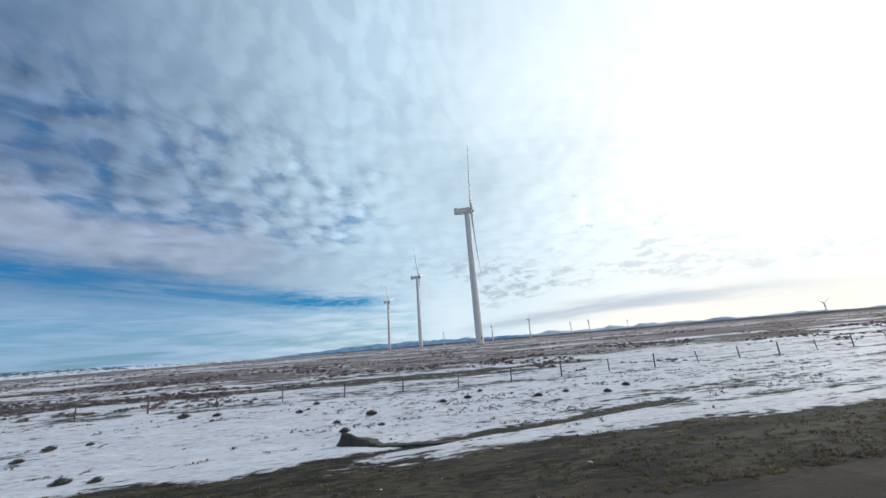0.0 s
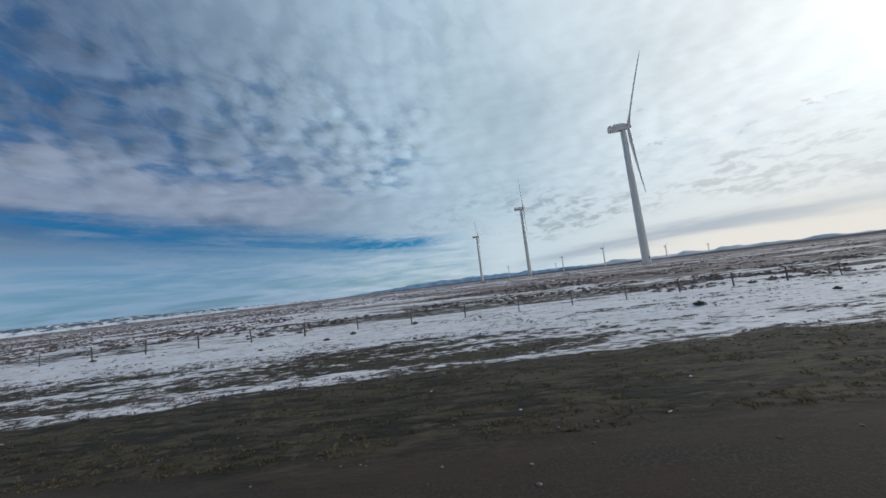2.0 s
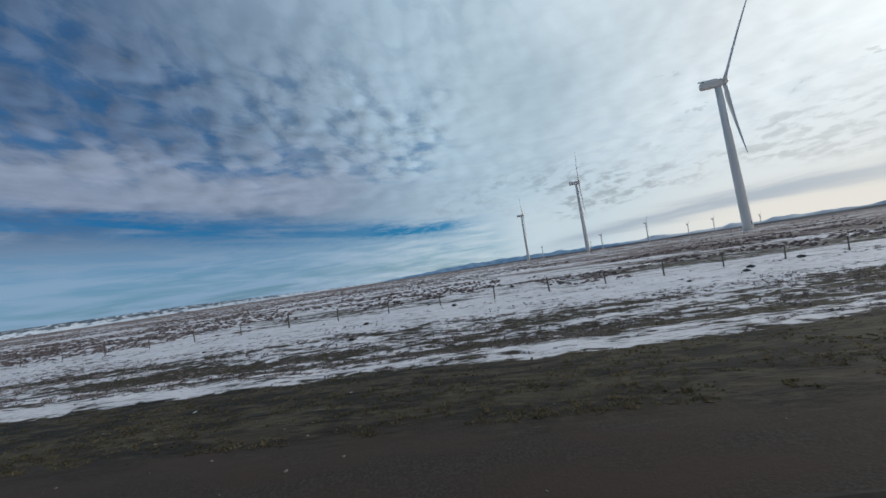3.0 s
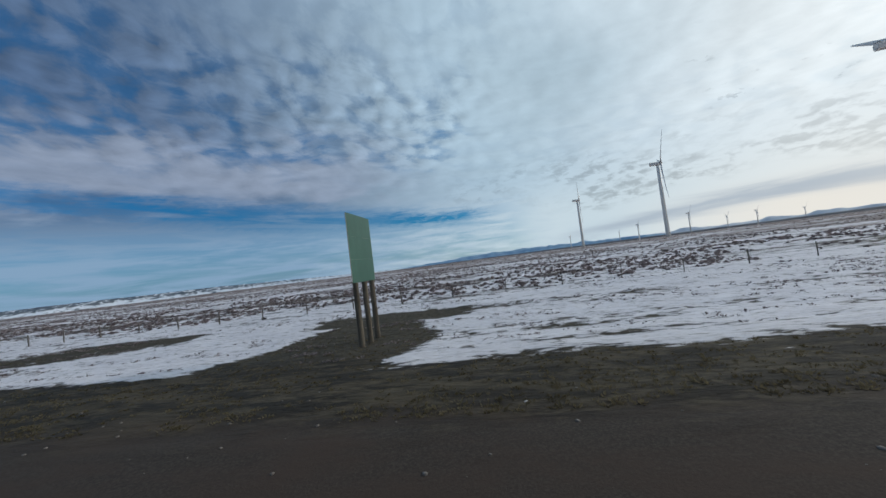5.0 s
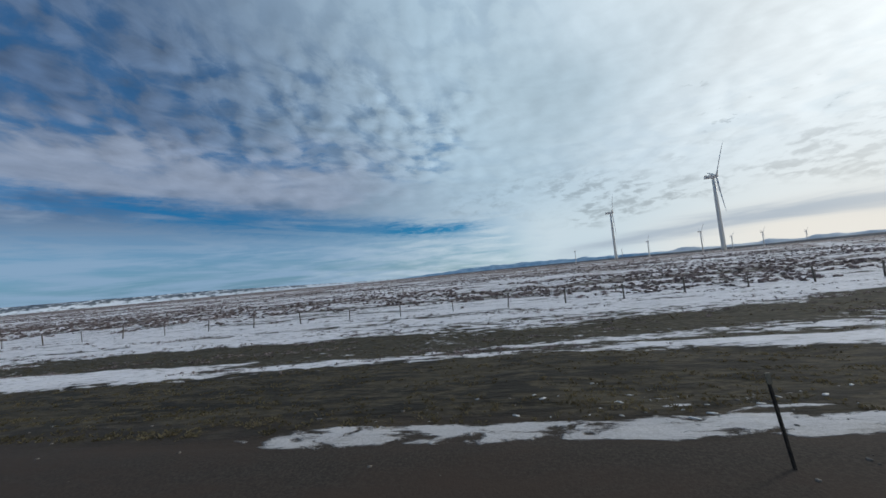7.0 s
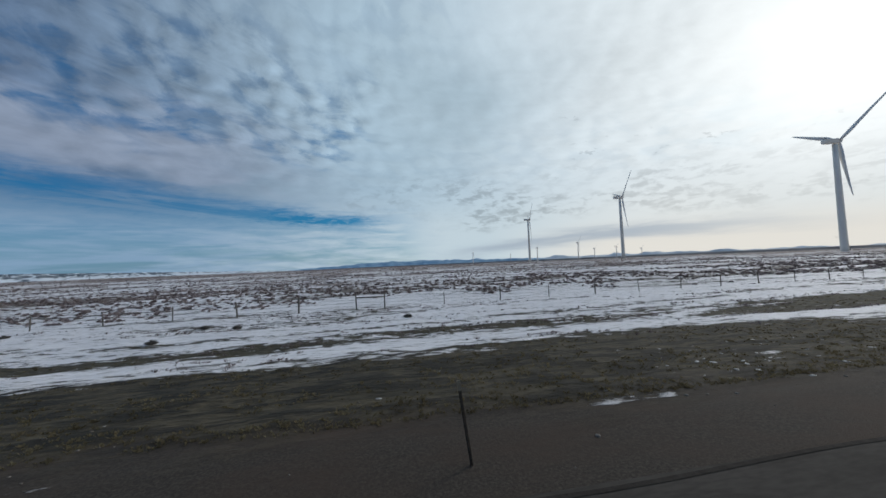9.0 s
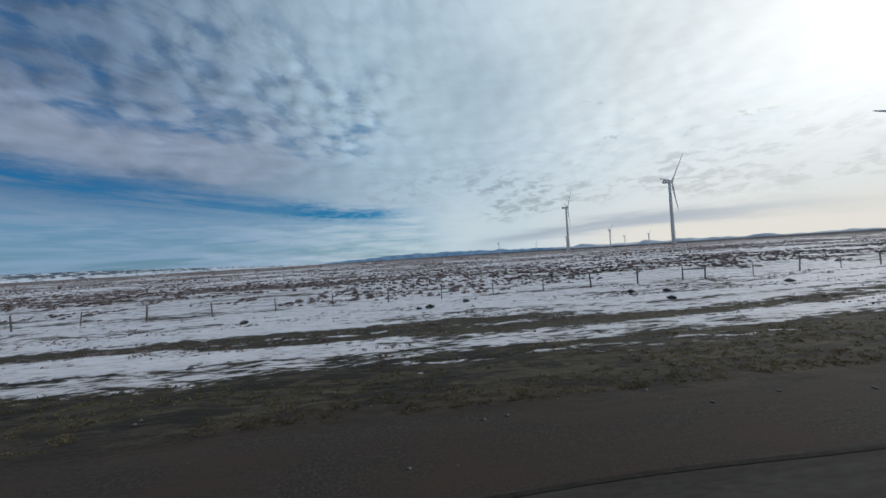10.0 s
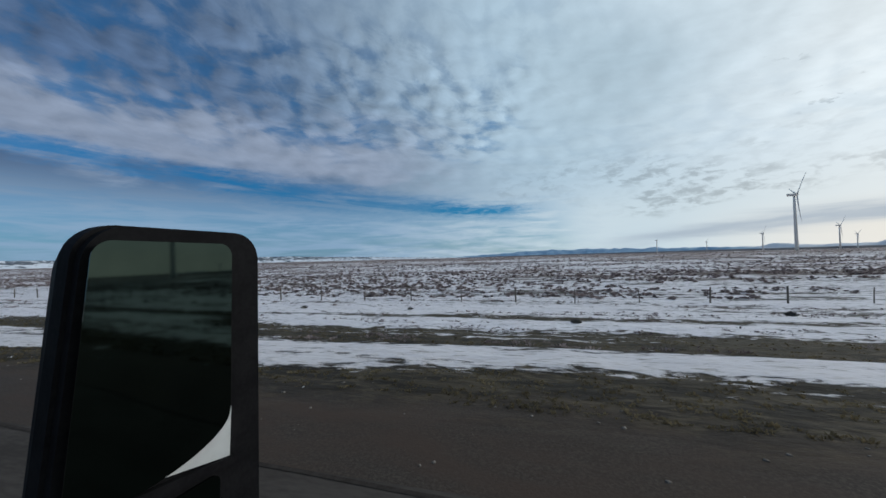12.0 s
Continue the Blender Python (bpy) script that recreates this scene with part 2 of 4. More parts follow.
def ground_material():
    mat, k = material("winter_ground", 0.9)
    geo = k.add("ShaderNodeNewGeometry").outputs["Position"]
    snow = k.add("ShaderNodeAttribute", attribute_name="snow").outputs["Fac"]
    gravel = k.add("ShaderNodeAttribute", attribute_name="gravel").outputs["Fac"]
    patch = k.noise(k.place(geo, (0.35, 0.9, 1.0)), 0.9, 6.0, 0.62, 0.3)
    tuft = k.noise(k.place(geo, (0.7, 1.3, 1.0)), 3.5, 5.0, 0.62)
    wide = k.noise(k.place(geo, (0.3, 1.0, 1.0), (40, 7, 0)), 0.06, 5.0, 0.6)
    speck = k.noise(k.place(geo, (0.55, 1.2, 1.0), (3, 9, 0)), 1.9, 6.0, 0.66, 0.4)
    edge = k.m("ADD", snow, k.m("MULTIPLY", k.m("SUBTRACT", patch, 0.5), 1.3))
    edge = k.m("ADD", edge, k.m("MULTIPLY", k.m("SUBTRACT", speck, 0.5), 2.1))
    edge = k.m("ADD", edge, k.m("MULTIPLY", k.m("SUBTRACT", tuft, 0.5), 0.4))
    edge = k.m("ADD", edge, k.m("MULTIPLY", k.m("SUBTRACT", wide, 0.5), 0.5))
    white = k.step(edge, 0.36, 0.60)
    mat_of_grass = k.noise(k.place(geo, (0.5, 1.3, 1.0), (5, 2, 0)), 1.25, 4.0, 0.6, 0.3)
    grass = k.mix(k.step(tuft, 0.36, 0.66), (0.034, 0.026, 0.017), (0.092, 0.072, 0.044))
    grass = k.mix(k.m("MULTIPLY", k.step(mat_of_grass, 0.45, 0.54), 0.92), grass, (0.020, 0.016, 0.011))
    grass = k.mix(k.m("MULTIPLY", k.step(patch, 0.50, 0.62), 0.6), grass, (0.085, 0.066, 0.040))
    stones = k.noise(geo, 22.0, 4.0, 0.7)
    grit = k.mix(k.step(stones, 0.38, 0.68), (0.041, 0.031, 0.024), (0.074, 0.058, 0.046))
    grit = k.mix(k.step(patch, 0.35, 0.7), grit, (0.062, 0.041, 0.030))
    soil = k.mix(gravel, grass, grit)
    beyond = k.step(k.split(geo)[1], 13.0, 18.0)
    soil = k.mix(k.m("MULTIPLY", beyond, 0.8), soil, k.mix(k.step(tuft, 0.36, 0.66), (0.042, 0.034, 0.023), (0.108, 0.090, 0.062)))
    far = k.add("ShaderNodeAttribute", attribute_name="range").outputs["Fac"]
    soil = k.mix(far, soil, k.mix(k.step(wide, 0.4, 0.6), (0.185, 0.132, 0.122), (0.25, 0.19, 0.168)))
    crust = k.mix(k.step(patch, 0.3, 0.7), (0.73, 0.685, 0.70), (0.86, 0.81, 0.815))
    crust = k.mix(k.m("MULTIPLY", k.step(tuft, 0.50, 0.68), 0.45), crust, (0.42, 0.35, 0.29))
    stalks = k.noise(k.place(geo, (0.4, 1.5, 1.0), (11, 4, 0)), 2.4, 5.0, 0.68)
    crust = k.mix(k.m("MULTIPLY", k.step(stalks, 0.56, 0.64), k.step(speck, 0.62, 0.42)), crust, (0.17, 0.14, 0.11))
    crust = k.mix(k.m("MULTIPLY", gravel, 0.7), crust, k.mix(k.step(stones, 0.4, 0.6), (0.26, 0.225, 0.20), (0.52, 0.48, 0.46)))
    grime = k.m("SUBTRACT", 1.0, k.step(k.split(geo)[1], 8.0, 17.0))
    crust = k.mix(k.m("MULTIPLY", grime, k.m("MULTIPLY_ADD", patch, 0.4, 0.15)), crust, (0.50, 0.45, 0.42))
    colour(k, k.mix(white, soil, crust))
    k.put(k.bsdf.inputs["Roughness"], k.m("MULTIPLY_ADD", white, -0.25, 0.95))
    clumps = k.m("MULTIPLY", k.m("MULTIPLY", mat_of_grass, k.m("SUBTRACT", 1.0, gravel)), 2.2)
    rise = k.m("ADD", k.m("MULTIPLY", white, 0.7), k.m("ADD", k.m("MULTIPLY", tuft, k.m("MULTIPLY_ADD", gravel, -0.9, 1.0)), k.m("MULTIPLY", stones, 0.09)))
    relief(k, k.m("ADD", rise, clumps), 0.07)
    return mat


MAT_GROUND = ground_material()
MAT_ROAD = mottled("worn_asphalt", (0.042, 0.034, 0.028), (0.071, 0.059, 0.050), 2.0, 0.95, 0, (0.3, 1, 1), 0.004)
MAT_ROAD.node_tree.nodes["Principled BSDF"].inputs["Specular IOR Level"].default_value = 0.2
MAT_GROUND.node_tree.nodes["Principled BSDF"].inputs["Specular IOR Level"].default_value = 0.25
MAT_TAR = mottled("tar_seam", (0.030, 0.024, 0.020), (0.050, 0.041, 0.035), 6.0, 0.95)
MAT_TAR.node_tree.nodes["Principled BSDF"].inputs["Specular IOR Level"].default_value = 0.1
MAT_TOWER = mottled("turbine_paint", (0.85, 0.78, 0.69), (0.90, 0.84, 0.76), 0.35, 0.45, 0, (1, 1, 0.2))
MAT_BLADE = mottled("blade_gelcoat", (0.78, 0.76, 0.73), (0.85, 0.83, 0.80), 0.2, 0.4)
MAT_WOOD = mottled("weathered_wood", (0.09, 0.075, 0.062), (0.21, 0.18, 0.15), 5.0, 0.9, 0, (1, 1, 0.12), 0.01)
MAT_SIGNPOST = mottled("treated_timber", (0.075, 0.060, 0.044), (0.17, 0.138, 0.10), 6.0, 0.9, 0, (1, 1, 0.12), 0.006)
MAT_SHEET = mottled("aluminium_sheet", (0.36, 0.345, 0.28), (0.50, 0.48, 0.40), 1.4, 0.7, 0.0, (1, 1, 0.3))
MAT_FACE = mottled("green_sheeting", (0.016, 0.085, 0.055), (0.026, 0.11, 0.072), 1.2, 0.5, 0, (1, 1, 0.4))
MAT_WIRE = mottled("galvanised_wire", (0.20, 0.19, 0.18), (0.32, 0.31, 0.30), 9.0, 0.5, 0.7)
MAT_STEEL = mottled("rusted_steel", (0.045, 0.036, 0.030), (0.115, 0.084, 0.062), 8.0, 0.8, 0.3)
MAT_REFLECT = mottled("dull_reflector", (0.17, 0.14, 0.10), (0.28, 0.235, 0.17), 20.0, 0.6)
MAT_SAGE = mottled("sagebrush_twigs", (0.155, 0.122, 0.120), (0.38, 0.305, 0.29), 0.3, 0.95)
MAT_GRASS = mottled("dry_verge_grass", (0.105, 0.083, 0.049), (0.235, 0.190, 0.114), 0.8, 0.95, 0, (1, 1, 1), 0.01)
MAT_GRASS.node_tree.nodes["Principled BSDF"].inputs["Specular IOR Level"].default_value = 0.1


def let_light_through(mat, share):
    """Thin dry blades and twigs pass on part of the light that falls on their far side."""
    k = mat.node_tree
    bsdf, out = k.nodes["Principled BSDF"], k.nodes["Material Output"]
    thin, both = k.nodes.new("ShaderNodeBsdfTranslucent"), k.nodes.new("ShaderNodeMixShader")
    k.links.new(bsdf.inputs["Base Color"].links[0].from_socket, thin.inputs[0])
    both.inputs[0].default_value = share
    k.links.new(bsdf.outputs[0], both.inputs[1]), k.links.new(thin.outputs[0], both.inputs[2]), k.links.new(both.outputs[0], out.inputs[0])


let_light_through(MAT_GRASS, 0.5)
let_light_through(MAT_SAGE, 0.3)
MAT_EARTH = mottled("bare_earth", (0.050, 0.038, 0.027), (0.105, 0.084, 0.062), 3.0, 0.95, 0, (1, 1, 1), 0.03)
MAT_STONE = mottled("verge_stone", (0.09, 0.072, 0.058), (0.22, 0.19, 0.165), 4.0, 0.9)
MAT_SNOW = mottled("crusted_snow", (0.40, 0.37, 0.35), (0.68, 0.65, 0.64), 3.0, 0.7, 0, (1, 1, 1), 0.02)
# distance haze is put into these base colours: blue range, paler hills
MAT_HAZE_BLUE = mottled("haze_blue_range", (0.09, 0.23, 0.40), (0.34, 0.48, 0.60), 0.007, 1.0, 0, (1, 1, 2.5))
MAT_HAZE_PALE = mottled("haze_pale_range", (0.52, 0.56, 0.62), (0.74, 0.75, 0.77), 0.004, 1.0, 0, (1, 1, 2.5))
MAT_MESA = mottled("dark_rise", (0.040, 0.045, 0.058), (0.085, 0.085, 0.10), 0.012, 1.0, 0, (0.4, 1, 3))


def bluff_material():
    mat, k = material("snowy_bluff", 1.0)
    a = k.noise(k.place(k.at, (1, 1, 2.0)), 0.026, 5.0, 0.65, 0.6)
    b = k.noise(k.place(k.at, (0.3, 0.3, 6.0)), 0.03, 3.0)
    up = k.split(k.at)[2]
    slope = k.m("SUBTRACT", k.m("ADD", a, k.m("MULTIPLY", b, 0.25)), k.m("MULTIPLY", k.step(up, 12.0, 34.0), 0.14))
    rock = k.mix(k.step(b, 0.4, 0.6), (0.075, 0.10, 0.13), (0.15, 0.165, 0.185))
    colour(k, k.mix(k.step(slope, 0.49, 0.60), rock, (0.74, 0.77, 0.82)))
    return mat


MAT_BLUFF = bluff_material()


# ---- geometry helpers ----
def part(name, bm, mat, parent=None, label=""):
    """Links a bmesh as one mesh object, under a thing or a part."""
    data = bpy.data.meshes.new(name)
    bm.to_mesh(data)
    bm.free()
    data.materials.append(mat)
    ob = new(name, data)
    ob.parent = parent
    return tagged(ob, label=label)


def plain(name, verts, faces, mat, parent=None, label="", smooth=False):
    data = bpy.data.meshes.new(name)
    data.from_pydata(verts, [], faces)
    data.materials.append(mat)
    if smooth:
        data.polygons.foreach_set("use_smooth", np.ones(len(data.polygons), bool))
    data.update()
    ob = new(name, data)
    ob.parent = parent
    return tagged(ob, label=label)


def smooth(bm):
    for f in bm.faces:
        f.smooth = True
    return bm


def box(bm, lo, hi, bevel=0.0):
    made = bmesh.ops.create_cube(bm, size=1.0)["verts"]
    size, mid = [b - a for a, b in zip(lo, hi)], [(a + b) / 2 for a, b in zip(lo, hi)]
    bmesh.ops.scale(bm, vec=size, verts=made)
    bmesh.ops.translate(bm, vec=mid, verts=made)
    if bevel:
        edges = list({e for v in made for e in v.link_edges})
        bmesh.ops.bevel(bm, geom=edges, offset=bevel, segments=2, affect="EDGES", profile=0.5)
    return bm


def rings(bm, sections, sides=24, cap=True):
    """A lofted tube: sections of (centre, radius along u, radius along v, u, v)."""
    loops = []
    for centre, ru, rv, u, v in sections:
        loops.append([bm.verts.new(Vector(centre) + Vector(u) * ru * math.cos(a) + Vector(v) * rv * math.sin(a))
                      for a in (2 * math.pi * i / sides for i in range(sides))])
    for a, b in zip(loops, loops[1:]):
        for i in range(sides):
            bm.faces.new((a[i], a[(i + 1) % sides], b[(i + 1) % sides], b[i]))
    if cap:
        bm.faces.new(loops[0][::-1]), bm.faces.new(loops[-1])
    bmesh.ops.recalc_face_normals(bm, faces=bm.faces)
    return bm


X, Y, Z = (1, 0, 0), (0, 1, 0), (0, 0, 1)


def lattice(i, j, seed):
    h = np.sin(i * 127.1 + j * 311.7 + seed * 74.7) * 43758.5453
    return h - np.floor(h)


def value_noise(x, y, seed=0):
    """Smooth noise between 0 and 1 on numpy arrays."""
    i, j = np.floor(x), np.floor(y)
    u, w = x - i, y - j
    u, w = u * u * (3 - 2 * u), w * w * (3 - 2 * w)
    return ((lattice(i, j, seed) * (1 - u) + lattice(i + 1, j, seed) * u) * (1 - w)
            + (lattice(i, j + 1, seed) * (1 - u) + lattice(i + 1, j + 1, seed) * u) * w)


def ramp(v, lo, hi):
    s = np.clip((v - lo) / (hi - lo), 0, 1)
    return s * s * (3 - 2 * s)


# ---- the lie of the land: road embankment, ditch, a plain that rises slowly ----
LIE_Y = [-5000, -60, -30, -20, 3.9, 5.5, 7, 12, 18, 33, 60, 200, 410, 620, 5000]
LIE_Z = [1.0, -1.2, -1.2, -0.06, -0.06, 0.0, -0.08, -0.6, -1.15, -1.0, -0.6, 1.0, 2.2, 2.7, 3.0]


SWELL_X, SWELL_Z = [-600, -370, -300, -190, -100, -30, 10, 300], [-0.5, -0.55, -0.17, 0.25, 0.54, 0.28, -0.2, -0.2]


def land(x, y):
    x, y = np.asarray(x, float), np.asarray(y, float)
    z = np.interp(y, LIE_Y, LIE_Z)
    near = ramp(y, 5.0, 9.0)
    z = z + near * 0.10 * (value_noise(x * 0.45, y * 0.6, 1) - 0.5) + near * 0.05 * (value_noise(x * 1.3, y * 1.5, 2) - 0.5)
    field = ramp(y, 30, 60)
    z = z + field * 0.5 * (value_noise(x * 0.06, y * 0.09, 3) - 0.5) + field * 0.25 * (value_noise(x * 0.25, y * 0.3, 4) - 0.5)
    z = z + np.interp(x, SWELL_X, SWELL_Z) * ramp(y, 19, 33) * (1 - ramp(y, 55, 200))
    return z + ramp(y, 150, 600) * 2.0 * (value_noise(x * 0.006, y * 0.012, 5) - 0.5)


def around(x, y, x0, x1, y0, y1, sx=3.0, sy=1.0):
    return ramp(x, x0 - sx, x0 + sx) * (1 - ramp(x, x1 - sx, x1 + sx)) * ramp(y, y0 - sy, y0 + sy) * (1 - ramp(y, y1 - sy, y1 + sy))


EDGE_X = [-386, -378, -339, -320, -305, -288, -276, -250, -218, -207, -195, -186, -174, -164, -140, -106, -94, -85, -62, -49, -34, -11, -2, 10]
EDGE_Y = [8.5, 9.0, 9.9, 11.3, 11.2, 12, 13.5, 13, 15.3, 12.4, 15.5, 14.7, 14, 11.6, 13, 13.9, 13.8, 12.7, 17.5, 15.5, 15.3, 14.0, 12.2, 12.3]
TRACK_X, TRACK_Y = [-158, -153, -135, -111, -92, -22, 80], [46, 52, 77, 115, 145, 233, 360]


def snow_cover(x, y):
    """How much snow lies: 1 deep, 0 bare; breaks up further in the material."""
    x, y = np.where(y < -4, -400 - x, x), np.where(y < -4, -y - 9, y)
    wob = 1.6 * (value_noise(x * 0.12, y * 0.3, 11) - 0.5)
    edge = np.interp(x, EDGE_X, EDGE_Y) + wob
    s = ramp(y, edge - 3.6, edge + 1.2) * 1.6 - 0.65
    s = s - 0.42 * (1 - 0.85 * np.maximum(around(x, y, -190, -160, 13, 30, 4, 2), around(x, y, -350, -315, 10, 17.5, 4, 1))) * ramp(value_noise(x * 0.045, y * 0.42, 19) * 0.65 + value_noise(x * 0.2, y * 1.1, 20) * 0.35, 0.42, 0.75)
    streak = 0.5 * value_noise(x * 0.10, y * 0.8, 12) + 0.5 * value_noise(x * 0.28, y * 2.0, 32)
    bare = around(x, y, -134, -58, 15.0, 26, 8, 3) * (0.27 + 0.36 * ramp(streak, 0.32, 0.70))
    slant = y - (x + 208) * 0.16
    bare = np.maximum(bare, 0.78 * around(x, slant, -236, -184, 19.6, 24.0, 5, 1.2))
    bare = np.maximum(bare, 0.7 * around(x, y, -235, -205, 16.2, 17.6, 4, 0.7))
    bare = np.maximum(bare, 1.2 * (1 - ramp(np.hypot((x + 166.8) / 5.6, (y - 15.5) / 10.5) + wob * 0.15, 0.75, 1.1)))
    bare = np.maximum(bare, 0.9 * around(x, y, -262, -222, 17.8, 23.2, 6, 1.0))
    bare = np.maximum(bare, 1.1 * around(x, y, -197, -184, 24.3, 27.6, 2.5, 0.8))
    bare = np.maximum(bare, 0.95 * around(x, y, -172.5, -160, 24.0, 28.0, 2, 0.8))
    bare = np.maximum(bare, 0.55 * around(x, y, -312, -299, 12.6, 16.8, 3, 0.8))
    bare = np.maximum(bare, 1.0 * around(x, y, -325, -299, 17.6, 18.9, 4, 0.6))
    slant = y - (x + 309) * 0.11
    bare = np.maximum(bare, 0.68 * around(x, slant, -318, -258, 15.2, 18.2, 5, 0.9))
    bare = np.maximum(bare, 0.6 * around(x, slant, -300, -252, 19.6, 21.0, 5, 0.6))
    bare = np.maximum(bare, 0.62 * around(x, y, -352, -306, 19.0, 21.2, 5, 0.7))
    bare = np.maximum(bare, 0.82 * around(x, y, -420, -352, 13.6, 18.4, 6, 0.9))
    bare = np.maximum(bare, 0.6 * around(x, y, -420, -345, 21.4, 23.0, 6, 0.7))
    bare = np.maximum(bare, 0.9 * around(x, y - x * 0.3, -4, 16, 13.4, 14.6, 2, 0.6))
    bare = np.maximum(bare, 0.42 * around(x, y - edge, -350, -262, -1.0, 3.4, 8, 1.2))
    bare = np.where(x < -248, bare * (0.55 + 0.85 * value_noise(x * 0.05, y * 1.5, 30)), bare)
    strips = ramp(0.75 * value_noise(x * 0.016, y * 0.13, 13) + 0.25 * value_noise(x * 0.07, y * 0.4, 28), 0.44, 0.56)
    bare = np.maximum(bare, 1.35 * around(x, y, -75, 400, 40, 190, 25, 6) * strips)
    scrub = ramp(y, 31, 50) * (0.08 + 0.30 * value_noise(x * 0.02, y * 0.05, 14)) + 0.34 * ramp(y, 60, 330)
    s = s - np.clip(np.maximum(bare, scrub), 0, 1.3) * ramp(y, edge - 1.5, edge + 0.5)
    ragged = value_noise(x * 0.9, y * 2.4, 15) * 0.55 + value_noise(x * 2.3, y * 5.0, 16) * 0.45
    late = np.maximum(around(x, y, -299.5, -287.8, 5.3, 6.1, 1.2, 0.3) * (0.67 + 0.30 * ramp(ragged, 0.25, 0.6)),
                      around(x, y, -198, -184, 5.55, 6.35, 3, 0.35) * (0.52 + 0.38 * ramp(ragged, 0.3, 0.62)))
    late = np.maximum(late, around(x, y, -234, -199, 5.9, 6.7, 4, 0.4) * (0.10 + 0.50 * ramp(ragged, 0.45, 0.72)))
    late = np.maximum(late, around(x, y, -225.5, -210, 5.65, 6.75, 2.0, 0.3) * (0.74 + 0.25 * ramp(ragged, 0.3, 0.6)))
    late = np.maximum(late, around(x, y, -222, -209, 6.4, 7.9, 3, 0.4) * 0.95 * ramp(value_noise(x * 1.5, y * 3.2, 25), 0.62, 0.74))
    late = np.maximum(late, around(x, y, -189, -181, 5.8, 6.4, 2, 0.3) * (0.25 + 0.6 * ramp(ragged, 0.4, 0.65)))
    late = np.maximum(late, around(x, y, -363, -356, 5.4, 6.9, 2, 0.5) * 0.9 * ramp(value_noise(x * 1.2, y * 2.8, 26), 0.6, 0.75))
    late = np.maximum(late, around(x, y, -277, -258, 7.0, 10.5, 4, 1.0) * 0.7 * ramp(value_noise(x * 1.1, y * 2.8, 27), 0.66, 0.78))
    late = np.maximum(late, around(x, y, -280.0, -277.6, 6.0, 6.35, 0.5, 0.15) * 1.0)
    late = np.maximum(late, around(x, y, -21.2, -19.0, 8.2, 8.55, 0.4, 0.15))
    crumbs = around(x, y, -420, 60, 6.0, 12.0, 5, 1) * ramp(value_noise(x * 1.1, y * 2.6, 17), 0.93, 0.98)
    track = np.abs(y - np.interp(x, TRACK_X, TRACK_Y)) * 0.55
    s = np.where((x > -160) & (x < 80) & (y > 40), np.maximum(s, 1.0 - 0.75 * ramp(track, 1.0, 2.6)), s)
    return np.clip(np.maximum(s, np.maximum(late * 1.5 - 0.65, crumbs * 1.0 - 0.5)), -0.65, 1.1)


def spread(core, limit, ratio):
    out, step = [], core[-1] - core[-2]
    v = core[-1]
    while v < limit:
        step *= ratio
        v += step
        out.append(v)
    return core + out


def ground_sheet():
    xs = spread(list(np.arange(-440, 60, 0.6)), 4800, 1.12)
    left = spread([440.0, 440.6], 4800, 1.12)[1:]
    xs = np.array([-v for v in left[::-1]] + xs)
    ys = spread(list(np.arange(3, 14, 0.22)) + list(np.arange(14, 40, 0.42)), 4900, 1.055)
    ys = np.array([-v for v in spread(list(np.arange(12.5, 45, 0.9)), 4900, 1.075)[::-1]] + [-12, -5, 0] + ys)
    gx, gy = np.meshgrid(xs, ys)
    gx, gy = gx.ravel(), gy.ravel()
    gs = snow_cover(gx, gy)
    gz = land(gx, gy) + 0.05 * ramp(gs, 0.3, 0.8) * ramp(gy, 6, 10)
    w, h = len(xs), len(ys)
    i = (np.arange(h - 1)[:, None] * w + np.arange(w - 1)).ravel()
    faces = np.stack([i, i + 1, i + w + 1, i + w], 1)
    data = bpy.data.meshes.new("ground")
    data.from_pydata(np.stack([gx, gy, gz], 1).tolist(), [], faces.tolist())
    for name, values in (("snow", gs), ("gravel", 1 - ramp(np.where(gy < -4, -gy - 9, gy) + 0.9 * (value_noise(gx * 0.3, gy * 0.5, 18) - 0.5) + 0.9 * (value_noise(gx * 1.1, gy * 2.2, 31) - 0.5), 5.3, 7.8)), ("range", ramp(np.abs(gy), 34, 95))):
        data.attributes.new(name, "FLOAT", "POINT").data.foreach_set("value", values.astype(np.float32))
    data.polygons.foreach_set("use_smooth", np.ones(len(data.polygons), bool))
    data.materials.append(MAT_GROUND)
    tagged(new("ground", data), "snow-patched winter grassland with bare brown soil", "ground", kind="structure")


ground_sheet()


def road():
    bm = bmesh.new()
    xs = [-4800, -1500, -700] + list(range(-500, 121, 20)) + [400, 1500, 4800]
    rows = [[bm.verts.new((x, y, z)) for x in xs] for y, z in ((-12.2, -0.3), (-12.0, 0.0), (-4, 0.05), (3.95, 0.0), (4.02, -0.09))]
    for a, b in zip(rows, rows[1:]):
        for k in range(len(xs) - 1):
            bm.faces.new((a[k], a[k + 1], b[k + 1], b[k]))
    bmesh.ops.recalc_face_normals(bm, faces=bm.faces)
    ob = tagged(part("road", bm, MAT_ROAD), "worn grey asphalt motorway lane with a tar seam", "road", kind="structure")
    bm = bmesh.new()
    rows = [[bm.verts.new((x, y + 0.05 * math.sin(x * 0.9), z + 0.006)) for x in np.arange(-470, 100, 0.8)] for y, z in ((3.83, 0.002), (3.91, 0.001))]
    for k in range(len(rows[0]) - 1):
        bm.faces.new((rows[0][k], rows[0][k + 1], rows[1][k + 1], rows[1][k]))
    part("tar_seam", bm, MAT_TAR, ob, "dark tar along the shoulder joint")


road()


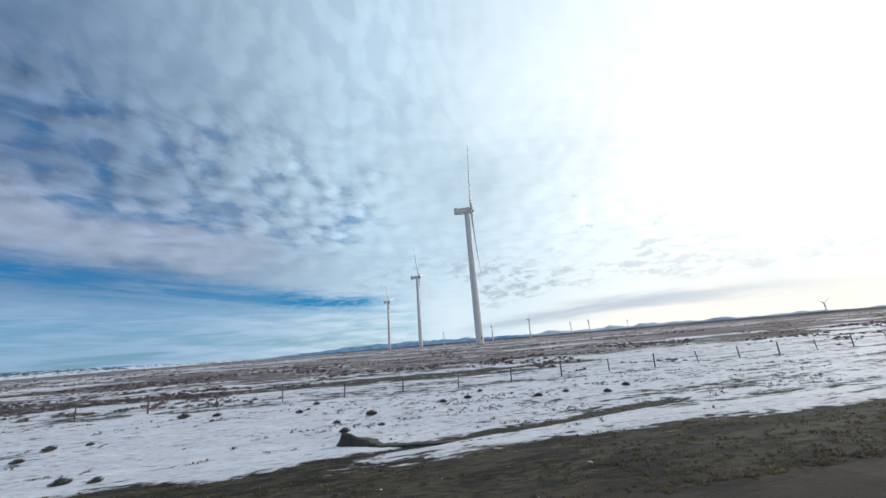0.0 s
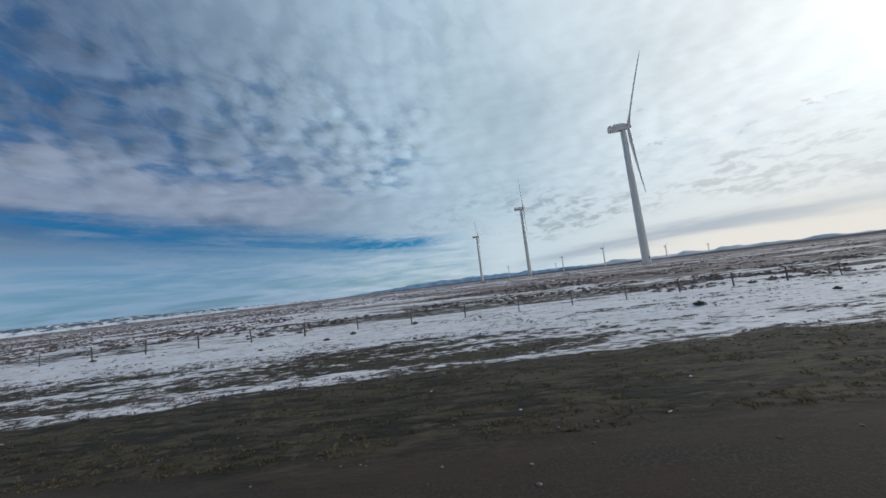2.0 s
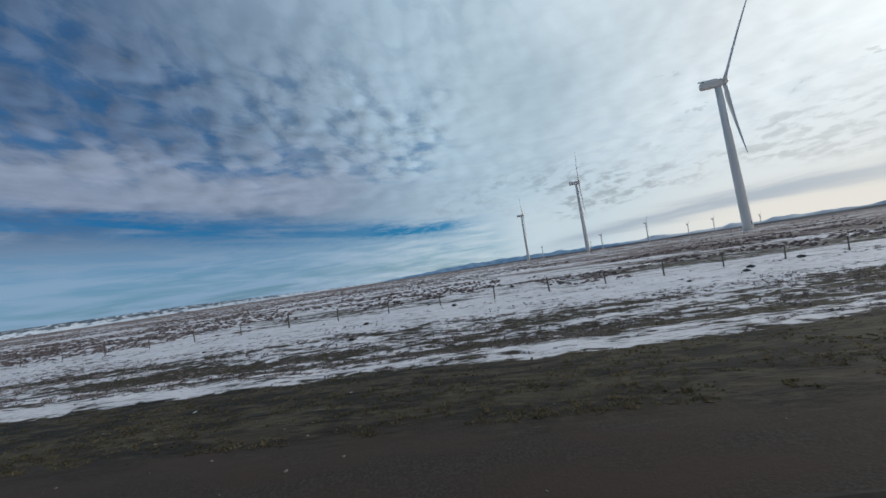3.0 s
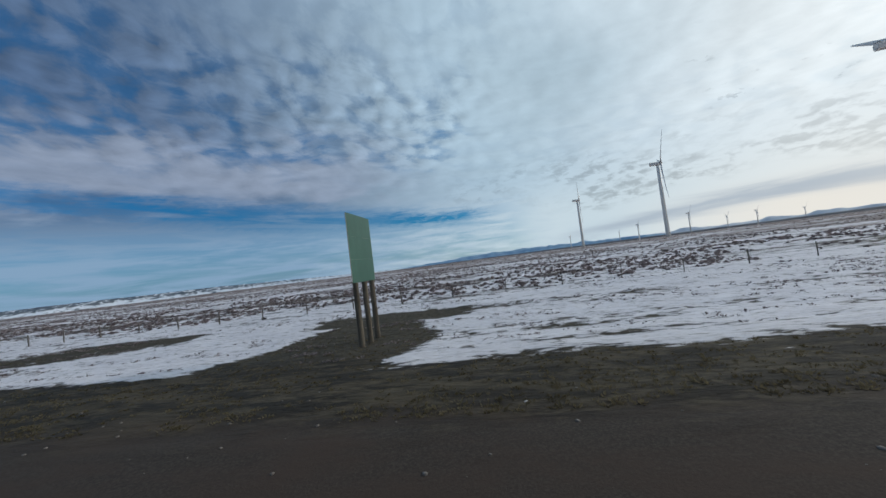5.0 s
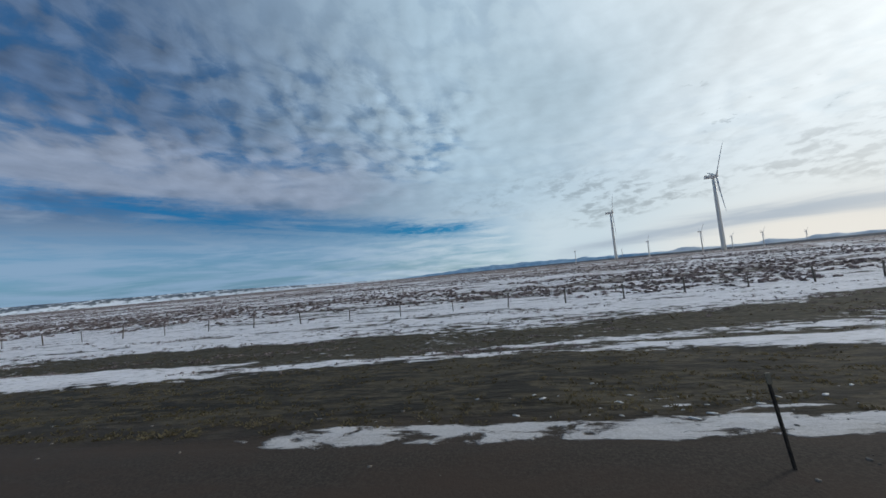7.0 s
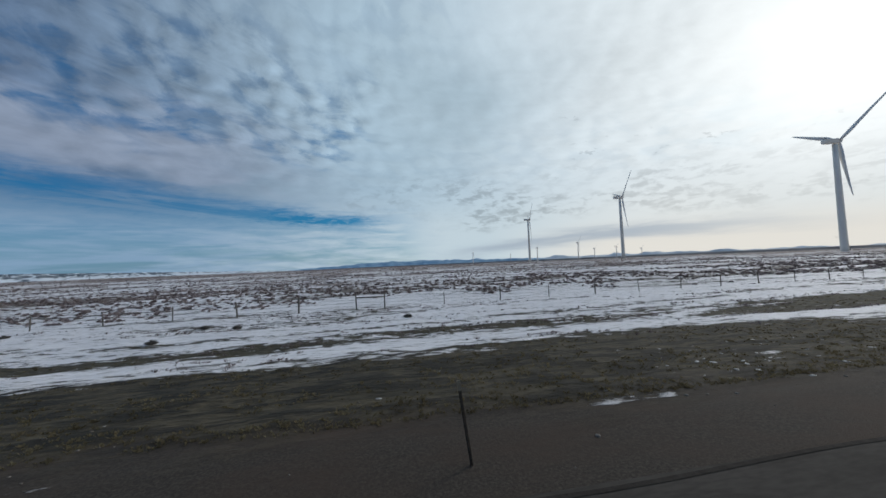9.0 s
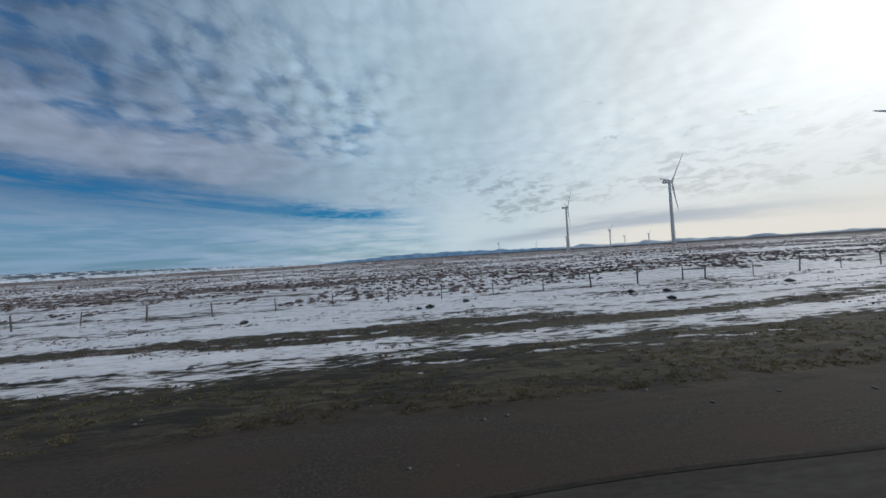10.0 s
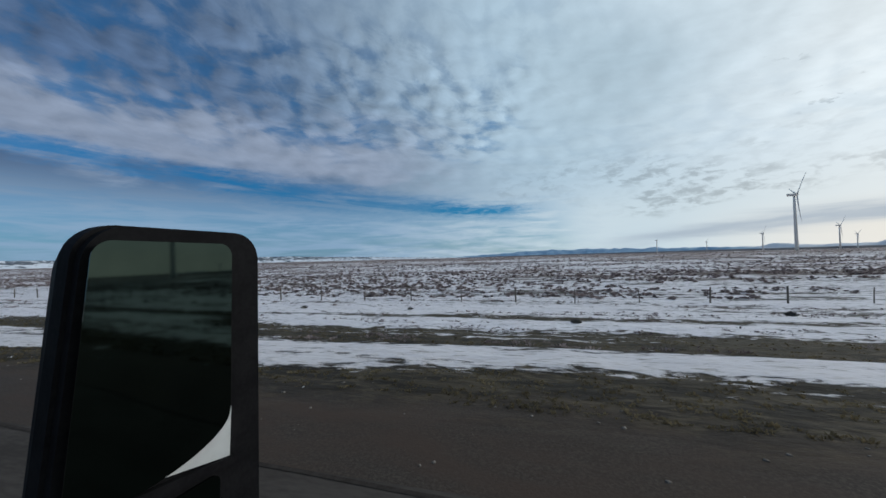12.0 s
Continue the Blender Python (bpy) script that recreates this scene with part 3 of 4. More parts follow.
# ---- far hills ----
def ridge(name, label, mat, az0, az1, radius, tops, depth, seed, rough=0.35, foot=-6.0):
    """A long hill along a bearing; tops: height at even steps."""
    count = 260
    u = np.linspace(0, 1, count)
    a = np.radians(az0 + (az1 - az0) * u)
    tall = np.interp(u, np.linspace(0, 1, len(tops)), tops)
    tall = tall * (1 - rough / 2 + rough * (0.6 * value_noise(u * 26, u * 0, seed) + 0.4 * value_noise(u * 70, u * 0, seed + 1)))
    verts, faces = [], []
    for k, (r, h) in enumerate(((0, 0.0), (0.25, 0.35), (0.55, 0.75), (0.8, 1.0), (1.2, 0.6), (1.6, 0.0))):
        rr = radius + depth * r + depth * 0.25 * (value_noise(u * 40, u * 0 + k, seed + 2) - 0.5)
        hh = foot + (tall - foot) * h * (1 if h in (0.0, 1.0) else 1 + 0.35 * (value_noise(u * 50, u * 0 + k, seed + 3) - 0.5))
        verts += np.stack([CENTRE + rr * np.sin(a), rr * np.cos(a), hh], 1).tolist()
    for k in range(5):
        for i in range(count - 1):
            j = k * count + i
            faces.append((j, j + 1, j + count + 1, j + count))
    tagged(plain(name, verts, faces, mat, smooth=True), label, "hills", kind="structure")


CENTRE = -190.0
# the first two ridges carry their haze in the surface colour
ridge("backdrop_range", "long mountain range on the far horizon, blue with painted haze", MAT_HAZE_BLUE, -19, 27, 4200,
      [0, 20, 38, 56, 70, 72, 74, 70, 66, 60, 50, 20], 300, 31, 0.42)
ridge("backdrop_peaks", "snowy hills far off under the bright sky, pale with painted haze", MAT_HAZE_PALE, 10, 66, 4450,
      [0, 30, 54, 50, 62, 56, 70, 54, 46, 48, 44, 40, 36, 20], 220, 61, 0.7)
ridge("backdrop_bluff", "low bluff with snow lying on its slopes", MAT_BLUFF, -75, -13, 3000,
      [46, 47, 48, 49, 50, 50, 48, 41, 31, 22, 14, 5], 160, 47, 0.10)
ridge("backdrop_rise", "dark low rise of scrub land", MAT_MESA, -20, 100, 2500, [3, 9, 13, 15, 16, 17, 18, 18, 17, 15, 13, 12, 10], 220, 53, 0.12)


# ---- wind turbines ----
def wind_turbine(height, axis_deg, phase_deg, length=41.0):
    """Tower on the origin; the rotor's axis points to the bearing given, the blades stand at rest."""
    root = new("wind_turbine")
    bm = smooth(rings(bmesh.new(), [((0, 0, height * f), r, r, X, Y) for f, r in
                                    ((-0.03, 2.3), (0.02, 2.25), (0.3, 2.08), (0.31, 2.06), (0.62, 1.84), (0.63, 1.82), (0.975, 1.52))], 32))
    tower = part("tower", bm, MAT_TOWER, root)
    bm = box(bmesh.new(), (-0.45, -0.08, 0), (0.45, 0.08, 2.1), 0.04)
    door = part("door", bm, MAT_STEEL, tower, "grey steel service door")
    door.location = (0.4, -2.13, 0.9)
    turn = Matrix.Rotation(radians(-axis_deg), 4, "Z")  # local +y is the rotor's axis
    head = new("nacelle", bpy.data.meshes.new("nacelle"))
    bm = bmesh.new()
    rings(bm, [((0, y, 0.2 + dz), w, h, X, Z) for y, w, h, dz in
               ((-7.9, 1.25, 1.2, 0.25), (-7.6, 1.7, 1.65, 0.1), (-3.0, 1.95, 1.95, 0.0), (1.4, 1.95, 1.95, 0.0), (2.1, 1.6, 1.6, 0.0))], 20)
    for v in bm.verts:  # square the section off
        v.co.x = math.copysign(min(abs(v.co.x) * 1.25, 1.75), v.co.x)
        v.co.z = 0.2 + math.copysign(min(abs(v.co.z - 0.2) * 1.25, 1.75), v.co.z - 0.2)
    bm.to_mesh(head.data)
    bm.free()
    head.data.materials.append(MAT_TOWER)
    head.parent = root
    head.matrix_basis = Matrix.Translation((0, 0, height)) @ turn
    bm = box(bmesh.new(), (-0.8, -7.2, 1.9), (0.8, -5.9, 2.6), 0.1)
    part("cooler", bm, MAT_STEEL, head, "dark cooling unit on the roof")
    bm = smooth(rings(bmesh.new(), [((0, y, 0.2), r, r, X, Z) for y, r in ((2.1, 1.5), (2.6, 1.7), (3.6, 1.65), (4.4, 1.25), (4.9, 0.6), (5.0, 0.1))], 24))
    part("spinner", bm, MAT_TOWER, head)
    for k in range(3):
        a = radians(phase_deg + 120 * k)
        out, side = Vector((math.cos(a), 0, math.sin(a))), Vector((-math.sin(a), 0, math.cos(a)))
        sections = []
        for f, chord, thick, twist in ((0.0, 0.95, 0.95, 0), (0.05, 1.0, 0.9, 8), (0.14, 1.65, 0.55, 14), (0.22, 1.75, 0.42, 12),
                                       (0.4, 1.35, 0.36, 9), (0.6, 1.05, 0.28, 6), (0.8, 0.75, 0.21, 3), (0.95, 0.45, 0.13, 1), (1.0, 0.12, 0.05, 0)):
            tw = radians(twist)
            u = side * math.cos(tw) + Vector(Y) * math.sin(tw)
            v = Vector(Y) * math.cos(tw) - side * math.sin(tw)
            centre = Vector((0, 3.2, 0.2)) + out * (1.2 + f * length) + Vector(Y) * (1.6 * f * f) + u * (-0.25 * chord * min(1, f * 6))
            sections.append((centre, chord, thick, u, v))
        part("blade", smooth(rings(bmesh.new(), sections, 14)), MAT_BLADE, head)
    return root


def stand(root, x, y, hub, label, height=80.0):
    root.matrix_basis = Matrix.Translation((x, y, hub - height))
    tagged(root, label, "wind turbine", "wind farm turbines")


NEAR = wind_turbine(80.0, 105, -84)
stand(NEAR, 49.5, 196.5, 82.9, "white three-bladed wind turbine, the tall one by the road")
SECOND = wind_turbine(80.0, 108, -77)
stand(SECOND, 33.1, 410.2, 84.3, "white three-bladed wind turbine standing in scrub")
THIRD = wind_turbine(80.0, 106, -80)
stand(THIRD, -4.3, 624.4, 84.4, "white three-bladed wind turbine in the middle distance")
for k, (x, y, hub) in enumerate(((458, 1570, 68), (566, 1388, 78), (1183, 2193, 76), (1152, 1920, 74), (354, 2400, 82),
                                 (2283, 1527, 62), (1900, 2600, 78), (870, 3000, 80))):
    far = copy_thing((SECOND, THIRD, NEAR)[k % 3], Matrix.Translation((x, y, hub - 80.0)))
    tagged(far, "white wind turbine far off against the pale horizon", "wind turbine", "wind farm turbines")


# ---- road sign seen from behind ----
def road_sign():
    root = new("road_sign")
    root.location = (-165.0, 18.5, 0)
    foot = -1.25
    for y in (-0.92, 0.36, 1.53):
        bm = smooth(rings(bmesh.new(), [((-0.19, y, z), 0.155 * s, 0.155 * s, X, Y) for z, s in ((foot - 0.3, 1.06), (foot, 1.05), (1.5, 1.0), (4.0, 0.96), (5.92, 0.93), (5.96, 0.8))], 12))
        part("post", bm, MAT_SIGNPOST, root, "round timber sign post")
    for k in range(3):
        z0 = 2.36 + k * 1.25
        bm = box(bmesh.new(), (-0.012, -1.68, z0), (0.012, 1.66, z0 + 1.249), 0.002)
        panel = part("panel", bm, MAT_SHEET, root, "bare grey aluminium back of the sign")
        bm = box(bmesh.new(), (0.0125, -1.66, z0 + 0.002), (0.0165, 1.64, z0 + 1.247), 0.001)
        part("face", bm, MAT_FACE, panel, "dull dark green front sheeting")
        bm = box(bmesh.new(), (-0.055, -1.6, z0 + 0.55), (-0.013, 1.58, z0 + 0.66), 0.006)
        part("stiffener", bm, MAT_SHEET, panel)
    return tagged(root, "tall road sign, bare metal back, on three timber posts", "road sign")


road_sign()

# ---- fence along the right of way ----
FENCE_STRETCHES = ((-401.0, 30), (-354.0, 9), (-338.2, 3), (-327.3, 2), (-286.3, 8), (-283.7, 1), (-272.2, 2),
                   (-214.0, 11), (-157.0, 11), (-93.5, 12), (-46.2, 9), (189.0, 45))


def fence():
    root = new("fence")
    spots, x = [], -558.0
    for end, count in FENCE_STRETCHES:
        for k in range(count):
            at = x + (end - x) * k / count
            spots.append((at, 33.2 + 0.003 * (at + 280)))
        x = end
    shapes = []
    for k in range(5):
        r, lean = 0.038 + 0.009 * k, 0.05 * (random.random() - 0.5)
        bm = rings(bmesh.new(), [((lean * z, 0, z), r * s, r * s, X, Y) for z, s in ((-0.4, 1.0), (0.5, 0.98), (1.22 + 0.04 * k, 0.92), (1.26 + 0.04 * k, 0.7))], 8)
        ob = part("post", smooth(bm), MAT_WOOD, root, "weathered wooden post")
        shapes.append(ob.data)
        bpy.data.objects.remove(ob)
    for k, (x, y) in enumerate(spots):
        ob = new("post", shapes[random.randrange(5)])
        ob.parent = root
        ob.matrix_basis = pose(x, y, float(land(x, y)), random.uniform(-4, 4), random.uniform(-4, 4), random.uniform(0, 360))
    for h in (0.35, 0.65, 0.95, 1.15):
        sections = [((x, y - 0.07, float(land(x, y)) + h + 0.02 * math.sin(x)), 0.006, 0.006, Y, Z) for x, y in spots]
        part("wire", rings(bmesh.new(), sections, 4), MAT_WIRE, root)
    ends = [(x, 33.2 + 0.003 * (x + 280)) for x in (-286.3, -283.7)]
    rail = [((x, y, float(land(x, y)) + 1.12), 0.06, 0.06, Y, Z) for x, y in ends]
    part("brace_rail", smooth(rings(bmesh.new(), rail, 8)), MAT_SIGNPOST, root, "rough wooden rail between two braced posts")
    tagged(root, "wire fence on thin weathered posts standing in snow", "fence")


fence()


# ---- a low eroded lip of earth at the foot of the embankment ----
def earth_lip():
    """A cut edge of soil: steep and ragged towards the road, sloping back into the field."""
    rnd = random.Random(5)
    bm, rows, count = bmesh.new(), [], 46
    for k in range(count):
        f = k / (count - 1)
        x, y = -2.5 + 7.5 * f, 16.4 - 3.0 * min(1.0, f * 1.5) + 0.12 * math.sin(14 * f)
        tall = (0.46 * math.exp(-((f - 0.06) / 0.10) ** 2) + 0.15 * (1 - f)) * rnd.uniform(0.8, 1.2) * min(1.0, k / 2.0)
        floor = float(land(x, y))
        row = []
        for back, up in ((-0.34, -0.10), (-0.20, 0.30), (-0.10, 0.75), (0.02, 1.0), (0.30, 0.72), (0.75, 0.35), (1.3, 0.08), (1.8, -0.25)):
            jog = rnd.uniform(-0.07, 0.07)
            back *= 0.3 + 0.7 * min(1.0, tall / 0.32)
            row.append(bm.verts.new((x + 0.25 * back + jog, y + back + jog, floor + up * tall * rnd.uniform(0.85, 1.12) - (0.06 if up < 0 else 0))))
        rows.append(row)
    for p, q in zip(rows, rows[1:]):
        for i in range(len(p) - 1):
            bm.faces.new((p[i], q[i], q[i + 1], p[i + 1]))
    bmesh.ops.recalc_face_normals(bm, faces=bm.faces)
    ob = part("earth_bank", smooth(bm), MAT_EARTH)
    tagged(ob, "low bank of bare dark earth breaking through snow", "earth bank")


earth_lip()

# ---- roadside marker posts ----
def marker_post():
    root = new("marker_post")
    bm = bmesh.new()
    box(bm, (-0.022, -0.006, -0.3), (0.022, 0.006, 1.16), 0.002)
    box(bm, (-0.008, -0.035, -0.3), (0.008, -0.006, 1.16), 0.002)
    part("stake", bm, MAT_STEEL, root, "dark rusty steel stake")
    bm = box(bmesh.new(), (-0.026, -0.018, 1.04), (0.026, -0.0365 - 0.004, 1.18), 0.002)
    part("reflector", bm, MAT_REFLECT, root, "small dull reflector plate")
    return tagged(root, "thin rusty steel marker post on the gravel shoulder", "marker post", "roadside marker posts")


first = marker_post()
first.matrix_basis = pose(-84.8, 4.74, -0.02, 0, 3, 0)
for x, y, lean in ((-18.45, 5.0, 3), (-217.15, 4.96, -7), (-282.55, 4.75, -7), (-150.9, 4.9, 1), (-348.8, 4.5, -5)):
    copy_thing(first, pose(x, y, float(land(x, y)), 0, lean, random.uniform(-10, 10)))


# ---- vegetation and stones ----
def tuft_mesh(name, seed, leaves, radius, height, mat, twig=0.05):
    """A rounded clump of narrow leaves and twigs growing from one foot."""
    rnd = random.Random(seed)
    verts, faces = [], []
    for _ in range(leaves):
        a, lean = rnd.uniform(0, 2 * math.pi), rnd.uniform(0.05, 1.0)
        tip = Vector((math.cos(a) * radius * lean, math.sin(a) * radius * lean, height * (1.05 - 0.65 * lean * lean) * rnd.uniform(0.7, 1.1)))
        root = Vector((tip.x * 0.25, tip.y * 0.25, -0.04))
        side = Vector((-math.sin(a + rnd.uniform(-1, 1)), math.cos(a), rnd.uniform(-0.3, 0.3))) * twig * rnd.uniform(0.6, 1.4)
        mid = root.lerp(tip, 0.6) + Vector((0, 0, 0.12 * height))
        k = len(verts)
        verts += [root, mid - side, tip, mid + side]
        faces += [(k, k + 1, k + 2), (k, k + 2, k + 3)]
    data = bpy.data.meshes.new(name)
    data.from_pydata([tuple(v) for v in verts], [], faces)
    data.materials.append(mat)
    return data


def scatter(name, label, category, base, spots, mat):
    """One object of kind stuff: copies of small clumps, turned and scaled."""
    all_v, all_f, start = [], [], 0
    shapes = []
    for data in base:
        co = np.array([v.co for v in data.vertices])
        shapes.append((co, np.array([p.vertices for p in data.polygons])))
    for k, (x, y, z, s, t) in enumerate(spots):
        co, fa = shapes[k % len(shapes)]
        c, d = math.cos(t), math.sin(t)
        all_v.append(np.stack([x + s * (co[:, 0] * c - co[:, 1] * d), y + s * (co[:, 0] * d + co[:, 1] * c), z + s * co[:, 2]], 1))
        all_f.append(fa + start)
        start += len(co)
    co, fa = np.concatenate(all_v).astype(np.float32), np.concatenate(all_f).astype(np.int32)
    data = bpy.data.meshes.new(name)
    data.vertices.add(len(co)), data.loops.add(fa.size), data.polygons.add(len(fa))
    data.vertices.foreach_set("co", co.ravel())
    data.loops.foreach_set("vertex_index", fa.ravel())
    data.polygons.foreach_set("loop_start", np.arange(0, fa.size, fa.shape[1], dtype=np.int32))
    data.update(calc_edges=True)
    data.materials.append(mat)
    tagged(new(name, data), label, category, kind="stuff")


rng = np.random.RandomState(7)
MAT_BUSH = mottled("grey_sagebrush", (0.085, 0.078, 0.070), (0.24, 0.22, 0.195), 0.8, 0.95)
SAGE = [tuft_mesh("sagebrush", k, 190, 0.55, 0.5, MAT_BUSH, 0.022) for k in range(4)]
NEAR_FENCE = ((6.9, 29.1), (-12.7, 29.2), (-15.1, 29.6), (-18.2, 23.2), (-6.5, 27.1), (-1.4, 23.6), (16.7, 24.5), (-6.0, 30.3),
                            (-34.9, 25.8), (-34.4, 18.7), (-29.4, 21.1), (-25.1, 18.7), (-45.1, 25.7), (-66.8, 32.8), (-90.8, 44.0), (-104.7, 28.5),
                            (-72.2, 31.1), (-182.3, 32.9), (-313.5, 26.7), (-296.4, 27.2), (-296.8, 22.2), (-282.0, 26.5), (-293.9, 26.2),
                            (-397.9, 25.9), (-388.1, 26.1), (-376.1, 20.9), (-363.4, 25.5), (-327.2, 26.7), (-314.4, 26.6), (-310.2, 29.3))
IN_DITCH = ((5.3, 26.4), (8.8, 26.9), (12.0, 24.5), (9.7, 23.9), (14.0, 22.6), (3.4, 25.8), (-0.7, 20.5), (-17.7, 21.0), (-12.2, 27.4),
            (-16.6, 23.6), (-6.2, 28.4), (-3.3, 22.4), (-2.5, 19.5), (-10.1, 14.9), (-11.3, 15.1), (-73.9, 29.2), (-66.1, 25.7), (-78.9, 28.0),
            (-104.0, 23.2), (-100.3, 35.6), (-118.0, 26.5), (-97.4, 32.5), (-85.3, 40.9))
for k, (x, y) in enumerate(NEAR_FENCE + IN_DITCH):
    ob = new("sagebrush", SAGE[k % 4])
    s = rng.uniform(0.5, 0.95) if k < len(NEAR_FENCE) else rng.uniform(0.32, 0.68)
    ob.matrix_basis = Matrix.Translation((x, y, float(land(x, y)) + 0.03)) @ Matrix.Rotation(rng.uniform(0, 6.28), 4, "Z") @ Matrix.Diagonal((s, s, s * 0.8, 1))
    tagged(ob, "dark bare sagebrush clump poking through snow", "shrub", "sagebrush near the fence")

SMALL_SAGE = [tuft_mesh("scrub", 20 + k, 14, 0.66, 0.32, MAT_SAGE, 0.15) for k in range(5)]


def field_spots(count, x0, x1, y0, y1, power, size, keep=0.0):
    x = rng.uniform(x0, x1, count)
    y = y0 + (y1 - y0) * rng.uniform(0, 1, count) ** power
    ok = value_noise(x * 0.05, y * 0.08, 21) * 0.6 + value_noise(x * 0.2, y * 0.25, 22) * 0.4 > keep + 0.26 * ramp(x, -125, -65) + 0.16 * (1 - ramp(y, 34, 56))
    x, y = x[ok], y[ok]
    z = land(x, y)
    s = size * rng.uniform(0.5, 1.3, len(x))
    return list(zip(x, y, z, s, rng.uniform(0, 6.28, len(x))))


scatter("sagebrush_scrub", "dark low sagebrush scattered over snow beyond the fence", "scrub", SMALL_SAGE,
        field_spots(52000, -640, 420, 36, 150, 1.2, 0.64, 0.33) + field_spots(20000, -1200, 1300, 120, 700, 1.3, 1.1, 0.34)
        + field_spots(11000, -640, 420, 35, 80, 1.0, 0.95, 0.36) + field_spots(350, -460, 80, 20, 34, 1.0, 0.6, 0.5), MAT_SAGE)


BLADES = [tuft_mesh("verge_grass", 40 + k, 10, 0.13 + 0.04 * (k % 3), 0.035 + 0.012 * (k % 2), MAT_GRASS, 0.014) for k in range(8)]


def verge_spots(count):
    x = rng.uniform(-450, 60, count)
    y = 6.4 + 17.6 * rng.uniform(0, 1, count) ** 1.7
    ok = (snow_cover(x, y) < 0.35) & (0.6 * value_noise(x * 0.5, y * 1.1, 24) + 0.4 * value_noise(x * 1.7, y * 2.9, 29) > 0.40)
    x, y = x[ok], y[ok]
    return list(zip(x, y, land(x, y), rng.uniform(0.4, 1.5, len(x)), rng.uniform(0, 6.28, len(x))))


scatter("verge_grass", "short dry olive-brown grass on the road verge", "grass", BLADES, verge_spots(95000), MAT_GRASS)

STUBBLE = [tuft_mesh("stubble", 60 + k, 8, 0.19 + 0.05 * (k % 3), 0.065 + 0.03 * (k % 2), MAT_SAGE, 0.022) for k in range(6)]


def stubble_spots(count):
    x, y = rng.uniform(-450, 60, count), rng.uniform(13.5, 34, count)
    rows = 0.5 * value_noise(x * 0.12, y * 0.9, 33) + 0.5 * value_noise(x * 0.5, y * 2.2, 34)
    ok = rows > 0.62 + 0.08 * (1 - ramp(y, 14, 20)) - 0.18 * around(x, y, -136, -58, 14.5, 26, 8, 3)
    x, y = x[ok], y[ok]
    return list(zip(x, y, land(x, y) + 0.04, rng.uniform(0.5, 1.4, len(x)), rng.uniform(0, 6.28, len(x))))


scatter("stubble", "dry brown grass stubble standing through the snow", "grass", STUBBLE, stubble_spots(60000), MAT_SAGE)


def pebble(seed):
    bm = bmesh.new()
    bmesh.ops.create_icosphere(bm, subdivisions=1, radius=0.07)
    rnd = random.Random(seed)
    for v in bm.verts:
        v.co *= rnd.uniform(0.7, 1.2)
        v.co.z *= 0.6
    data = bpy.data.meshes.new("stone")
    bm.to_mesh(data)
    bm.free()
    return data


def shoulder_spots(count):
    x, y = rng.uniform(-450, 40, count), rng.uniform(4.35, 8.5, count)
    return list(zip(x, y, land(x, y), rng.uniform(0.2, 0.85, count) ** 1.7, rng.uniform(0, 6.28, count)))


scatter("shoulder_stones", "small pale stones on the gravel shoulder", "stones", [pebble(k) for k in range(4)], shoulder_spots(1500), MAT_STONE)


def crumb_spots():
    """Small lumps of old snow left in the grass, thick in some stretches and thin elsewhere."""
    spots = []
    for count, x0, x1, y0, y1 in ((170, -277, -248, 6.9, 11.0), (80, -225, -205, 6.5, 8.6), (110, -209, -181, 6.1, 7.2),
                                           (40, -364, -353, 5.3, 7.2), (120, -440, 40, 6.2, 11.5)):
        x, y = rng.uniform(x0, x1, count), y0 + (y1 - y0) * rng.uniform(0, 1, count) ** 1.3
        spots += list(zip(x, y, land(x, y) + 0.004, 0.20 + 0.75 * rng.uniform(0, 1, count) ** 2.6, rng.uniform(0, 6.28, count)))
    return spots


def crumb(seed):
    data = pebble(seed)
    for v in data.vertices:
        v.co.x *= 1.9
        v.co.z *= 0.3
    return data


scatter("snow_crumbs", "small flat lumps of old dirty snow in the grass", "snow", [crumb(60 + k) for k in range(5)], crumb_spots(), MAT_SNOW)


# ---- the truck, where its ride ends: passenger door and the mirror on it ----
MAT_BLACK = mottled("black_plastic", (0.006, 0.006, 0.007), (0.012, 0.012, 0.013), 14.0, 0.65, 0, (1, 1, 1), 0.001)
MAT_BLACK.node_tree.nodes["Principled BSDF"].inputs["Specular IOR Level"].default_value = 0.05
MAT_PAINT = mottled("dusty_white_truck_paint", (0.43, 0.45, 0.45), (0.55, 0.57, 0.57), 2.5, 0.3)
MAT_RUBBER = mottled("tyre_rubber", (0.015, 0.015, 0.015), (0.035, 0.033, 0.031), 9.0, 0.9, 0, (1, 1, 1), 0.004)
MAT_RIM = mottled("rim_steel", (0.35, 0.35, 0.36), (0.55, 0.55, 0.56), 7.0, 0.35, 0.9)
MAT_MIRROR = mottled("tinted_mirror", (0.030, 0.046, 0.041), (0.042, 0.062, 0.054), 1.5, 0.04, 1.0)
TRUCK = (-378.22, 0.0, 0.0)


